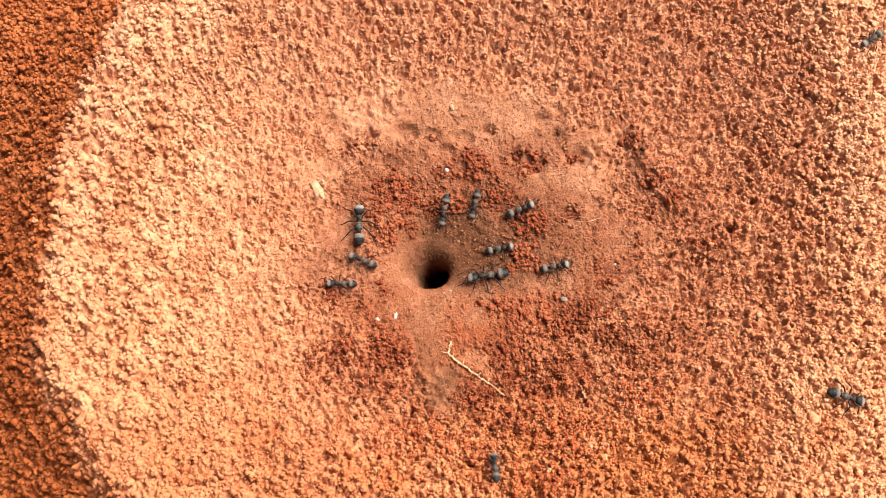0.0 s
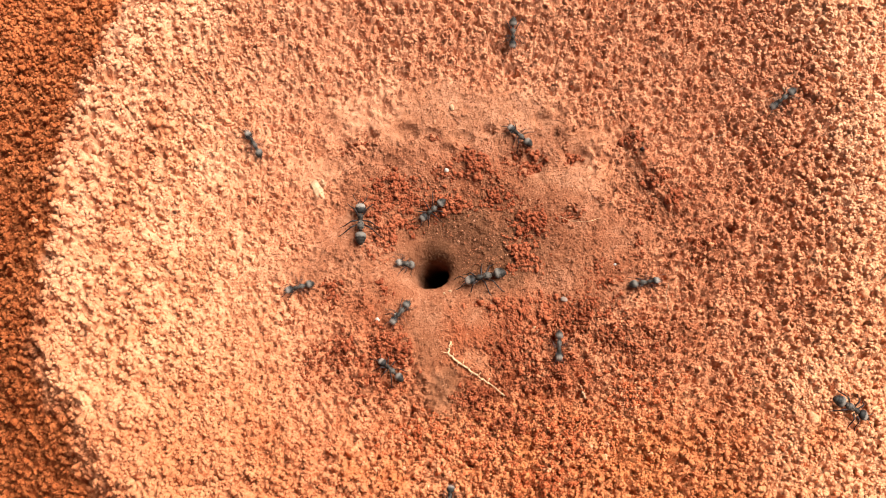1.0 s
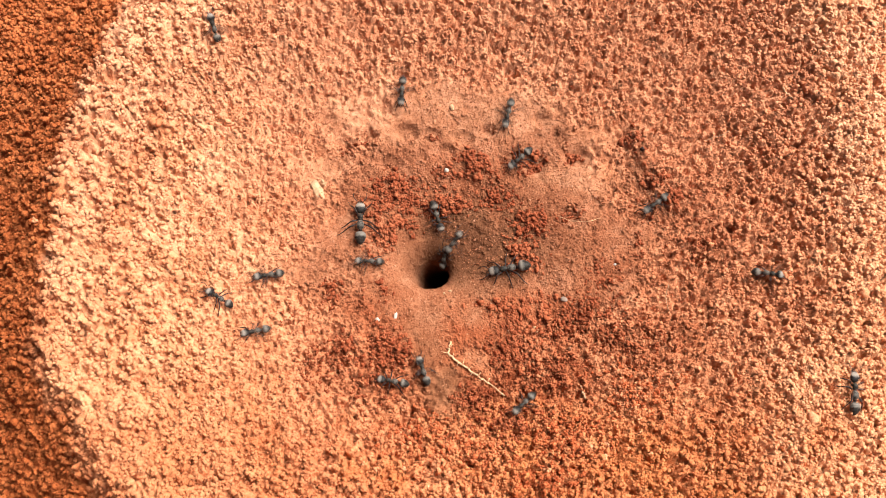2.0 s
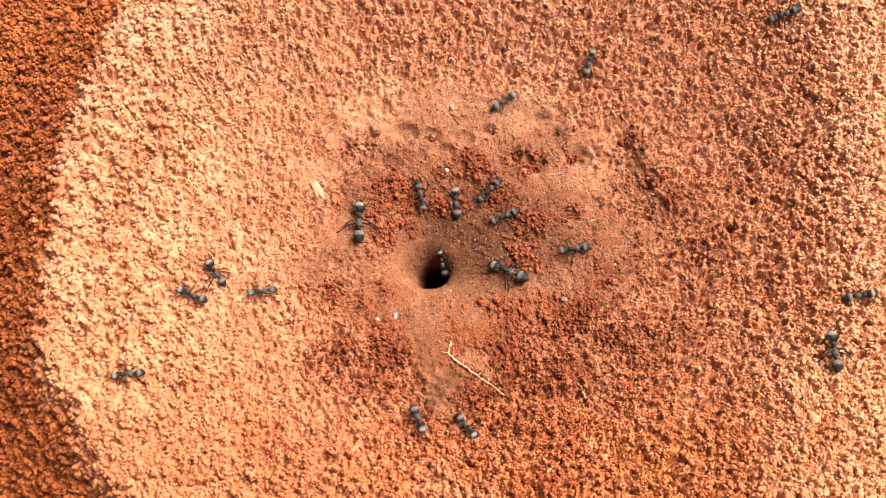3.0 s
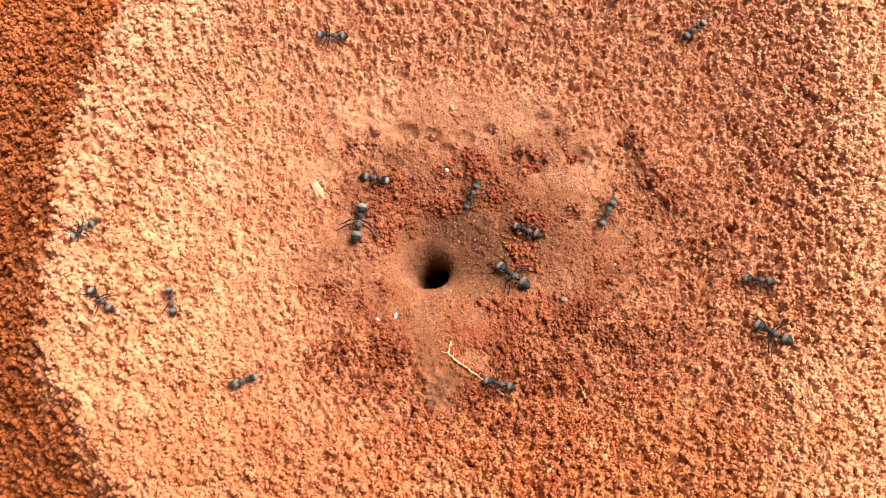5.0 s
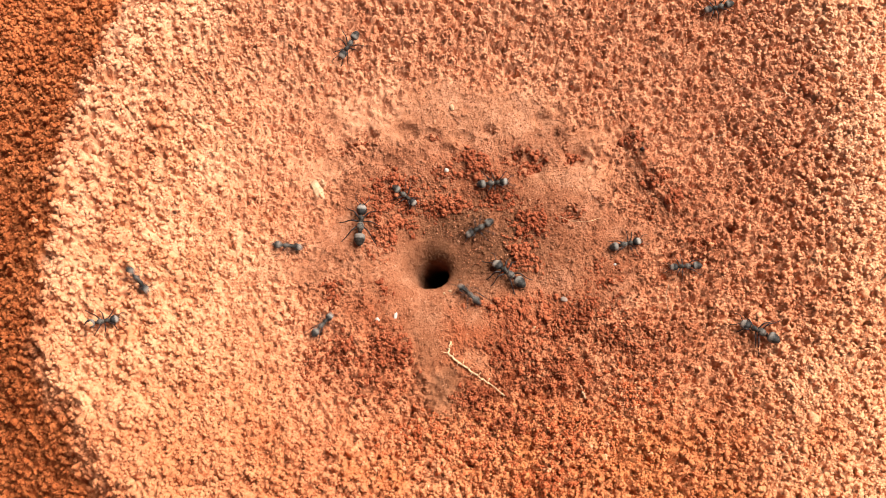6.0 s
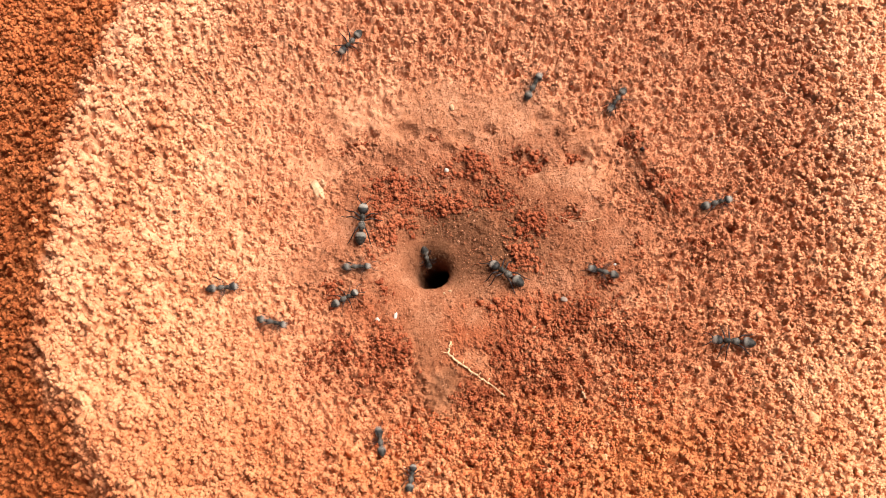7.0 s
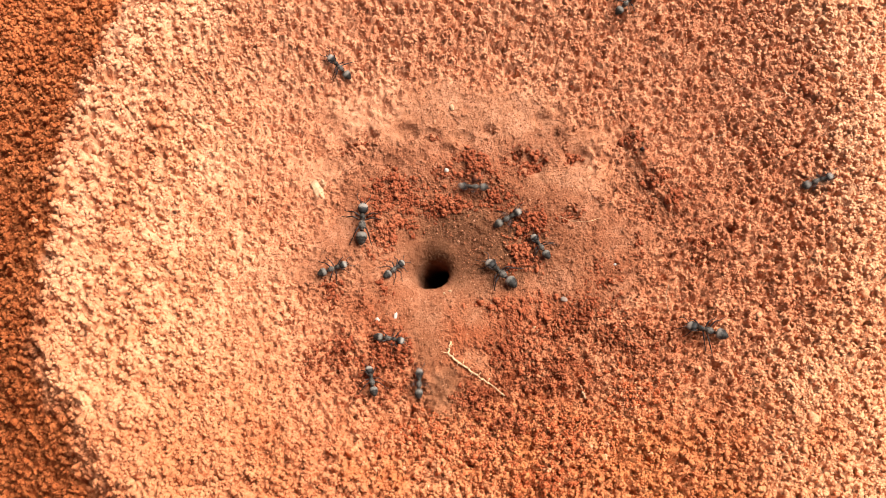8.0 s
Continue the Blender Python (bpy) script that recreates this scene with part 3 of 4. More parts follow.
def heap(x, y, rx, ry, thick=1.0, near=False, mat=None):
    """A patch of fresh red pellets carried out of the nest."""
    rng = np.random.default_rng(int(abs(x) * 131 + abs(y) * 17 + 7))
    n = int(rx * ry * 11.5 * thick)
    a, q = rng.uniform(0, 2 * math.pi, n), np.sqrt(rng.uniform(0, 1, n)) * (1 + .35 * rng.normal(size=n))
    px, py = x + rx * q * np.cos(a), y + ry * q * np.sin(a)
    ok = (ripple(px, py, 2.4, int(abs(x) * 10) % 97) > .30) & (np.hypot(px - MOUTH[0], py - MOUTH[1]) > 8) & (swept(px, py) < .55)
    px, py, q = px[ok], py[ok], q[ok]
    size = .42 * np.exp(rng.normal(0, .28, len(px)))
    z = soil(px, py) + size * .3 + np.clip(1 - q, 0, 1) * rng.uniform(0, 1.5, len(px)) * thick
    if near:
        root = new("pellet_heap")
        root.empty_display_size = .002
        root.location = (x * MM, y * MM, float(soil(x, y)) * MM)
        place_pieces(root, REDPIECE, px, py, z, size, int(abs(x * 7 + y)) + 31)
        tagged(root, "low heap of fresh brick-red soil pellets beside the nest hole", "soil heap", "pellet heaps round the nest")
    else:
        ob = grains("pellet_heap", mat or REDPEL, px, py, z, size * 1.1, 0, int(abs(x * 7 + y)) + 31, .65, 5)
        tagged(ob, "thin scatter of brick-red soil pellets on the crater floor", "soil heap", kind="stuff")


PIECE_MESHES = {}


def place_pieces(root, mat, x, y, z, size, seed):
    """Single pellets as parts of the heap or ground that they lie on; they share a few meshes."""
    rng = np.random.default_rng(seed)
    if mat.name not in PIECE_MESHES:
        kinds, f = clumps(12, 77, 4)
        PIECE_MESHES[mat.name] = [mesh_from("pellet", v * 1.12, f, mat) for v in kinds]
    for k in range(len(x)):
        ob = new("pellet", PIECE_MESHES[mat.name][int(rng.integers(0, 12))])
        ob.parent = root
        turn = Euler(rng.uniform(0, 6.28, 3))
        ob.matrix_basis = Matrix.LocRotScale(Vector((x[k] * MM, y[k] * MM, z[k] * MM)) - root.location, turn, Vector(rng.uniform(.8, 1.2, 3) * size[k] * MM))


def build_crest_pellets():
    """The largest rounded pellets on the upper slopes, one by one."""
    rng = np.random.default_rng(5)
    a, q = rng.uniform(0, 2 * math.pi, 900), rng.uniform(.62, 1.03, 900)
    x, y = BOWL[0] + RIM * q * np.cos(a), BOWL[1] + RIM * q * np.sin(a)
    ok = (x > -112) & (x < 112) & (y > -56) & (y < 78)
    x, y = x[ok][:300], y[ok][:300]
    size = .56 * np.exp(rng.normal(0, .18, len(x)))
    place_pieces(bpy.data.objects["ground"], PIECE, x, y, soil(x, y) + size * .35, size, 6)


build_ground()
build_pellets()
build_sand()
heap(-11.3, 13.7, 6.3, 7.9, 1, True)
heap(-10.0, 22.7, 5.4, 4.0, 1, True)
heap(2.8, 19.4, 6.4, 3.0, 1, True)
heap(9.6, 29.3, 6.0, 3.7, 1, True)
heap(1.0, 26.7, 3.1, 1.9, 0.55)
heap(16.3, 21.1, 4.3, 3.1, 0.55, True)
heap(23.9, 14.5, 4.7, 4.1, 1, True)
heap(21.2, 6.3, 5.8, 4.2, 1, True)
heap(24.4, 29.9, 3.4, 2.9, 1, True)
heap(20.2, 31.9, 1.7, 1.8, 0.55)
heap(35.8, 31.9, 3.1, 3.0, 1, True)
heap(27.2, 41.5, 2.3, 2.1, 0.55)
heap(33.9, 16.1, 2.8, 2.4, 0.55)
heap(41.1, 0.3, 4.6, 2.9, 0.55)
heap(14.0, -7.9, 4.4, 2.6, 0.85, True)
heap(24.6, -10.7, 8.1, 5.7, 1, True)
heap(37.5, -10.2, 8.1, 5.7, 0.85)
heap(17.6, -18.7, 7.4, 4.2, 0.85, True)
heap(-10.8, -18.9, 6.7, 5.9, 1, True)
heap(-22.2, -18.9, 3.7, 4.6, 0.55)
heap(-15.2, -3.6, 3.3, 2.4, 0.55, True)
heap(-25.0, -3.9, 2.7, 3.2, 0.55, True)
heap(10.7, -30.3, 8.0, 4.2, 0.85)
heap(1.4, -32.5, 2.1, 1.7, 0.55)
heap(18.4, -36.7, 9.1, 3.9, 0.85)
heap(-15.2, -28.6, 6.5, 4.5, 0.4)
heap(49.6, 34.8, 3.4, 2.4, 1, True)
heap(54.8, 25.3, 3.1, 3.8, 1, True)
heap(58.5, 19.3, 1.6, 3.7, 1, True)
heap(51.3, 7.3, 3.0, 3.0, 0.55)
heap(64.6, 7.5, 5.1, 5.9, 0.55)
heap(-18.6, 35.0, 2.0, 1.7, 0.55)
heap(-22.6, 32.9, 2.0, 1.5, 0.55)
heap(-7.2, 36.9, 3.1, 1.5, 0.55)
heap(-28.0, -22.0, 5.2, 5.7, 0.35)
heap(47.2, -16.2, 7.8, 4.3, 0.85)
heap(28.2, -24.2, 8.0, 4.9, 0.85)
heap(-0.1, 36.9, 2.3, 1.2, 0.55)
heap(7.0, 36.1, 2.6, 1.2, 0.55)
heap(51.8, 17.3, 2.7, 2.7, 0.55)
heap(-33.8, -10.9, 3.1, 3.5, 0.3)
heap(10.4, -44.3, 11.6, 6.2, .62, mat=ORANGE)
heap(31.2, -40.5, 11.4, 6.3, .62, mat=ORANGE)
heap(-3.8, -39.5, 7.8, 5.6, .62, mat=ORANGE)
heap(24.2, -50.6, 13.7, 3.7, .62, mat=ORANGE)
heap(46.2, -29.0, 10.1, 5.6, .62, mat=ORANGE)
build_crest_pellets()

# ---- ants ----
def ant(size):
    """A slender grey ant, head towards +y, feet at z = 0; built 10 mm long and scaled to size."""
    root = new("ant")
    root.empty_display_size = .002
    bm = bmesh.new()
    loft(bm, [(2.5, 1.5, .2, .22), (2.62, 1.55, .55, .42), (2.95, 1.6, .98, .62), (3.5, 1.66, 1.2, .74), (4.1, 1.6, 1.16, .70), (4.7, 1.44, .95, .56), (5.1, 1.3, .6, .38)], 16)
    head = part("head", bm, SILVER, root, "silvery grey head, black at the back")
    for side in (-1, 1):
        bm = bmesh.new()
        bmesh.ops.create_icosphere(bm, subdivisions=2, radius=.19 * MM, matrix=Matrix.Translation((side * 1.04 * MM, 3.9 * MM, 1.9 * MM)))
        part("eye", bm, LIMB, head, "black eye")
        bm = bmesh.new()
        tube(bm, [(side * .34, 4.85, 1.25), (side * .42, 5.2, 1.18), (side * .3, 5.5, 1.12), (side * .05, 5.68, 1.1)], [.17, .15, .1, .04])
        part("mandible", bm, LIMB, head)
        bm = bmesh.new()
        tube(bm, [(side * .3, 4.7, 1.66), (side * .8, 5.25, 2.0), (side * 1.25, 5.75, 2.1), (side * 1.5, 6.35, 1.75), (side * 1.55, 6.95, 1.35), (side * 1.4, 7.5, 1.05)], [.1, .09, .1, .1, .11, .06], 6)
        part("antenna", bm, LIMB, head, "thin dark antenna")
    bm = bmesh.new()
    loft(bm, [(2.6, 1.5, .2, .2), (2.4, 1.58, .42, .4), (2.1, 1.7, .66, .58), (1.7, 1.78, .72, .64), (1.3, 1.76, .6, .56), (1.0, 1.7, .44, .46), (.7, 1.68, .42, .46)], 14)
    part("thorax", bm, SHELL, root, "narrow black fore thorax")
    bm = bmesh.new()
    loft(bm, [(.78, 1.66, .36, .4), (.45, 1.76, .66, .62), (0, 1.82, .82, .74), (-.5, 1.78, .84, .74), (-.95, 1.66, .74, .64), (-1.25, 1.5, .42, .4), (-1.38, 1.42, .2, .2)], 14)
    part("rear_thorax", bm, GREYBACK, root, "silvery grey rear thorax")
    bm = bmesh.new()
    loft(bm, [(-1.3, 1.35, .2, .2), (-1.42, 1.58, .46, .46), (-1.56, 1.70, .52, .62), (-1.7, 1.54, .42, .42), (-1.84, 1.38, .2, .2)], 10)
    part("petiole", bm, LIMB, root)
    bm = bmesh.new()
    loft(bm, [(-1.8, 1.38, .24, .24), (-1.95, 1.5, .8, .7), (-2.3, 1.62, 1.16, 1.02), (-2.8, 1.66, 1.32, 1.14), (-2.88, 1.66, 1.24, 1.07), (-2.96, 1.66, 1.31, 1.13), (-3.5, 1.56, 1.22, 1.06),
              (-3.57, 1.54, 1.13, .99), (-3.64, 1.52, 1.18, 1.02), (-4.1, 1.4, .94, .84), (-4.16, 1.38, .85, .76), (-4.23, 1.36, .88, .77), (-4.6, 1.24, .5, .46), (-4.85, 1.15, .12, .12)], 16)
    part("gaster", bm, BANDED, root, "black gaster with silvery grey bands")
    for side in (-1, 1):
        for (y, lean, far) in ((1.9, 42, .95), (1.1, -8, 1.0), (.3, -46, 1.22)):
            bm = bmesh.new()
            out = [(0, 0), (.45, -.12), (1.5 * far, .62), (2.05 * far, .7), (2.7 * far, 0), (3.3 * far, -.85), (3.9 * far, -1.22), (4.5 * far, -1.3)]
            c, s = math.cos(radians(lean)), math.sin(radians(lean))
            tube(bm, [(side * d * c, d * s, h) for d, h in out], [.22, .19, .22, .17, .15, .13, .10, .07], 6)
            leg = part("leg", bm, LIMB, root, "thin dark leg")
            leg.location = (side * .34 * MM, y * MM, 1.32 * MM)
    root.scale = (size / 10,) * 3
    return tagged(root, "slender grey-black ant with silvery head walking on red soil", "ant", "ants round the nest")


# ---- litter on the soil ----
def rest(x, y, lift=0.0):
    return Vector((x * MM, y * MM, (float(soil(x, y)) + lift) * MM))


def chip(name, x, y, long, wide, thick, turn, mat, label, category, tilt=8):
    """A torn flat flake with uneven edges."""
    rng = random.Random(int(x * 10 + y * 7) + 1000)
    bm = bmesh.new()
    n = 7
    rows = []
    for k in range(n):
        t = k / (n - 1) - .5
        w = wide / 2 * (1 - .35 * (abs(2 * t) ** 4)) * rng.uniform(.85, 1.1)
        arch = thick * .8 * (1 - (2 * t) ** 2)
        rows.append([bm.verts.new((sx * w * MM, t * long * MM, (arch + sz * thick / 2 - .25 * thick * abs(sx)) * MM))
                     for sx, sz in ((-1, -1), (0, -1), (1, -1), (1, 1), (0, 1.25), (-1, 1))])
    for p, q in zip(rows, rows[1:]):
        for k in range(6):
            bm.faces.new((p[k], p[(k + 1) % 6], q[(k + 1) % 6], q[k]))
    bm.faces.new(rows[0])
    bm.faces.new(rows[-1])
    ob = part(name, bm, mat, None, "", False)
    ob.matrix_world = Matrix.Translation(rest(x, y, .35)) @ pose(0, 0, 0, tilt, 4, turn)
    return tagged(ob, label, category)


def crumb(name, x, y, size, mat, label, category, sink=.55, flat=1.0):
    rng = np.random.default_rng(int(abs(x * 10) + abs(y * 7)))
    v, f = lumps(2, 1, int(abs(x * 10) + abs(y * 3)), .35)
    w = v[0] * size * rng.uniform(.8, 1.15, 3) * (1, 1, flat)
    ob = new(name, mesh_from(name, w * MM, f, mat))
    ob.location = rest(x, y, size * sink)
    return tagged(ob, label, category)


def fibre(name, pts, radii, mat, label, category, sides=()):
    """A rootlet or hair that follows the ground through the points given."""
    bm = bmesh.new()
    def over(x, y):
        return float(max(soil(x + a, y + b) for a in (-.5, 0, .5) for b in (-.5, 0, .5)))

    path = [(x, y, over(x, y) + h) for x, y, h in pts]
    fine = []
    rad = []
    for k in range(len(path) - 1):
        for u in (0, .25, .5, .75):
            p = Vector(path[k]).lerp(Vector(path[k + 1]), u)
            j = .18 * radii[0] / .3
            fine.append(p + Vector((j * math.sin(k * 5 + u * 9), j * math.cos(k * 3 + u * 11), .12 * math.sin(k + u * 7))))
            rad.append((radii[0] * (1 - (k + u) / len(path)) + radii[1] * (k + u) / len(path)) * (1 + .22 * math.sin(k * 7 + u * 23)))
    fine.append(Vector(path[-1]))
    rad.append(radii[1])
    tube(bm, fine, rad, 7)
    for (x, y, h, dx, dy, dz) in sides:
        z = over(x, y) + h
        tube(bm, [(x, y, z), (x + dx * .5, y + dy * .5, z + dz * .7), (x + dx, y + dy, z + dz)], [radii[0] * .45, radii[0] * .32, .04], 5)
    ob = part(name, bm, mat)
    return tagged(ob, label, category)


chip("straw_chip", -29.2, 21.9, 5.2, 2.1, .45, 28, STRAW, "pale flat chip of dry straw lying on the soil", "straw")
fibre("rootlet", [(3.7, -16.6, .3), (3.3, -18.2, .3), (3.2, -19.4, .3), (4.9, -21.0, .3), (7.8, -23.2, .3), (10.8, -25.3, .3), (13.4, -27.1, .3), (16.4, -29.8, .2)], (.27, .16), TWIG,
      "dry tan rootlet with short side hairs lying below the hole", "rootlet",
      [(3.2, -19.3, .3, -1.8, .4, .2), (3.4, -18.0, .3, 1.0, .9, .4), (4.2, -20.3, .3, .3, 1.3, .3), (5.7, -21.5, .3, -.5, -1.1, .2), (6.6, -22.2, .3, .4, 1.4, .4), (7.8, -23.2, .3, 1.2, .6, .3),
       (9.0, -24.0, .3, -.8, -.9, .1), (10.2, -24.9, .3, .9, 1.1, .3), (11.4, -25.7, .3, -1.1, -.4, .1), (12.4, -26.4, .3, .7, 1.0, .2), (13.2, -27.0, .3, -1.0, .4, .2), (14.8, -28.3, .3, .8, .5, .2)])
fibre("straw_bit", [(34.4, -27.6, 0.3), (34.8, -29.4, 0.3), (35.3, -30.8, 0.3)], (0.28, 0.2), STRAW, "short pale piece of straw among the pellets", "straw")
fibre("straw_bit", [(86.1, 45.6, 0.6), (87.2, 44.3, 0.6), (88.2, 42.8, 0.6)], (0.3, 0.2), STRAW, "short pale piece of straw on the slope", "straw")
fibre("straw_bit", [(-28.3, 24.3, 0.3), (-27.9, 23.7, 0.3), (-27.4, 23.2, 0.3)], (0.3, 0.2), TWIG, "short brown stem beside the straw chip", "straw")
fibre("root_hair", [(56.4, -2.9, 0.5), (55.6, -5.7, 0.5), (55.8, -8.2, 0.5), (56.3, -10.3, 0.5)], (0.11, 0.08), STRAW, "thin pale root hair curled on the soil", "root hair")
fibre("root_hair", [(67.3, 33.9, 0.6), (69.3, 34.7, 0.6), (71.4, 34.9, 0.6), (73.1, 36.0, 0.6)], (0.11, 0.08), STRAW, "thin pale root hair curled on the soil", "root hair")
fibre("root_hair", [(30.9, 15.6, 0.4), (33.6, 14.4, 0.4), (37.8, 13.9, 0.4), (40.9, 14.9, 0.4)], (0.07, 0.05), TWIG, "thin brown root hair on the bare floor", "root hair")
chip("white_flake", -9.6, -10.0, 2.0, .7, .3, -10, CHALK, "tiny white flake on the soil below the hole", "flake")
chip("white_flake", -13.9, -11.0, 1.0, .8, .35, 40, CHALK, "tiny white flake on the soil below the hole", "flake")
crumb("white_crumb", 2.8, 27.7, .55, CHALK, "small whitish crumb lying on the floor of the crater", "crumb")
crumb("white_crumb", 44.0, 3.0, .36, CHALK, "small whitish crumb lying on the floor of the crater", "crumb")
crumb("pale_crumb", 3.7, -2.8, .42, STRAW, "pale grain of sand on the lip of the nest hole", "crumb")
crumb("pale_crumb", 2.2, -3.6, .34, STRAW, "pale grain of sand on the lip of the nest hole", "crumb")
chip("seed_husk", 4.2, 44.1, 1.6, 1.0, .4, 20, STRAW, "small pale yellow seed husk on smooth soil", "husk")
crumb("pale_crumb", 24.2, -13.3, .8, STRAW, "pale tan crumb between red pellets", "crumb")
crumb("grey_chip", 18.3, -18.7, .8, GREYSTONE, "flat grey chip half sunk in the soil", "chip", .5, .35)
crumb("grey_chip", 31.3, -5.8, .8, GREYSTONE, "flat grey chip half sunk in the soil", "chip", .5, .35)
crumb("soil_ball", 85.1, -37.7, 1.25, PIECE, "rounded large soil pellet on the crater slope", "soil pellet")
crumb("soil_ball", 100.3, -7.3, 1.35, PIECE, "rounded large soil pellet on the crater slope", "soil pellet")
crumb("soil_ball", -62.7, -17.8, 1.3, PIECE, "rounded large soil pellet on the crater slope", "soil pellet")
crumb("soil_ball", -69.9, -28.8, 1.2, PIECE, "rounded large soil pellet on the crater slope", "soil pellet")
chip("insect_wing", 51.4, 33.8, 2.4, .8, .2, -60, GREYSTONE, "grey scrap of a dead insect caught on the ledge", "insect scrap", 25)
crumb("insect_scrap", 51.8, 32.6, .62, LIMB, "black scrap of a dead insect under the ledge", "insect scrap")

# ---- motion ----
def motions():
    def send(size, *marks):
        """An ant on its way: rows of seconds, x, y in millimetres and heading in degrees. Its legs step with the ground covered."""
        thing = ants.pop(0)
        rows, legs = [], [p for p in thing.children if p.name.startswith("leg")]
        thing.scale = (size / 10,) * 3
        k = thing.scale[0] * 10
        for t, x, y, turn, *deep in marks:
            a = radians(turn)
            fx, fy = math.cos(a) * k * .32, math.sin(a) * k * .32
            sx, sy = -fy * .7, fx * .7
            ahead, behind = float(footing(x + fx, y + fy)), float(footing(x - fx, y - fy))
            one, two = float(footing(x + sx, y + sy)), float(footing(x - sx, y - sy))
            fwd = Vector((2 * fx, 2 * fy, max(-1.6, min(1.6, (ahead - behind) / (.64 * k))) * .64 * k)).normalized()
            side = Vector((2 * sx, 2 * sy, max(-1.2, min(1.2, (one - two) / (.448 * k))) * .448 * k)).normalized()
            up = fwd.cross(side).normalized()
            right = fwd.cross(up)
            m = Matrix((right, fwd, up)).transposed().to_4x4()
            m.translation = Vector((x * MM, y * MM, (deep[0] if deep else (ahead + behind + one + two) / 4 + LIFT) * MM))
            rows.append((t, m))
        walk(thing, rows)
        spots = np.array([m[0] for m in marks]), np.array([m[1] for m in marks]), np.array([m[2] for m in marks])
        gone, steps, last = 0.0, [], None
        for i in range(81):
            here = np.array([np.interp(i / 10, spots[0], spots[1]), np.interp(i / 10, spots[0], spots[2])])
            gone += 0 if last is None else float(np.hypot(*(here - last)))
            last = here
            steps.append((i / 10, gone / (.42 * k) * 2 * math.pi))
        for n, leg in enumerate(legs):
            flip = (1 if leg.location.x > 0 else -1)
            beat = math.pi * ((n + (n // 3)) % 2)
            base = leg.location.copy()
            walk(leg, [(t, Matrix.Translation(base) @ pose(0, 0, 0, 0, -flip * 6 * max(0, math.cos(p + beat)), flip * 20 * math.sin(p + beat))) for t, p in steps])

    send(10.8, (0, -18.9, 12.6, 91), (0.5, -18.6, 12.9, 91), (1.7, -18.6, 13.0, 91), (2.8, -18.9, 13.3, 91), (4.5, -19.0, 13.5, 89),
         (4.7, -19.1, 13.3, 80), (5.8, -18.6, 12.9, 86), (6, -18.6, 12.6, 87), (6.5, -18.7, 12.9, 78), (7, -18.3, 12.9, 86), (7.5, -18.3, 12.9, 89),
         (8, -18.2, 13.0, 88))
    send(10.6, (0, 13.4, 0.3, -173), (0.3, 13.6, 0.2, -176), (0.5, 12.7, -0.6, -178), (1, 12.7, 0.0, -167), (1.2, 13.3, 0.5, -164),
         (1.5, 16.5, 2.1, -159), (1.7, 18.7, 2.6, -160), (2.8, 18.4, 1.2, -209), (3, 18.5, 1.2, -207), (3.2, 18.7, 0.6, -219), (3.5, 17.9, -0.6, -237),
         (4, 19.0, -1.1, -228), (4.5, 19.4, -1.3, -229), (4.7, 19.6, -0.8, -220), (5.8, 18.4, 0.5, -223), (6, 18.4, 0.5, -223), (6.5, 18.4, 0.5, -222),
         (7, 17.8, 0.6, -219), (7.5, 17.7, 0.9, -219), (7.7, 17.0, 1.4, -222), (8, 16.5, 0.7, -226))
    send(10.1, (0, 92.5, -32.2, -12), (0.5, 92.8, -34.1, -30), (1, 93.4, -34.5, -25), (1.5, 95.4, -33.5, 3), (1.7, 95.0, -33.6, 5),
         (2.1, 94.5, -30.1, 99), (2.8, 91.2, -22.7, 93), (3, 91.4, -22.1, 93), (3.3, 90.0, -21.2, 109), (3.5, 88.8, -20.9, 120), (4, 88.4, -19.4, 116),
         (4.5, 84.1, -18.0, 142), (4.7, 81.8, -17.6, 145), (5.8, 75.8, -16.7, 147), (6, 76.1, -16.7, 147), (6.3, 74.9, -16.9, 162),
         (6.5, 73.8, -17.9, 173), (6.7, 72.0, -18.1, 172), (7, 70.1, -18.7, 171), (7.3, 67.3, -16.4, 168), (7.5, 65.1, -15.8, 165),
         (8, 64.6, -15.6, 159))
    send(8.2, (0, 2.2, 18.6, -100), (0.2, 1.3, 18.5, -107), (0.5, 0.6, 17.8, -116), (0.8, 0.2, 18.5, -132), (1, -0.6, 18.5, -141),
         (1.5, -0.6, 18.5, -141), (1.7, -0.1, 19.0, -156), (2.1, 0.6, 16.2, -38), (2.5, 4.2, 14.2, 18), (2.8, 5.3, 15.5, 80), (3, 5.2, 19.9, 96),
         (3.2, 2.7, 25.9, 112), (3.4, 0.2, 32.7, 111), (3.5, -1.1, 37.1, 115), (3.7, -5.3, 43.7, 132), (4, -13.7, 50.6, 136), (4.2, -17.5, 55.2, 140),
         (4.4, -22.5, 58.0, 155), (4.5, -25.7, 59.1, 156), (4.6, -26.6, 59.5, 155), (4.7, -26.5, 60.0, 162), (5.25, -25.5, 60.1, 199),
         (5.8, -24.5, 60.2, 233), (6, -21.9, 58.5, 237), (6.5, -20.9, 60.3, 240), (7, -21.5, 59.2, 228), (7.3, -22.6, 56.6, 211),
         (7.5, -22.6, 56.0, 200), (7.8, -24.3, 54.8, 164), (8, -24.3, 52.7, 138))
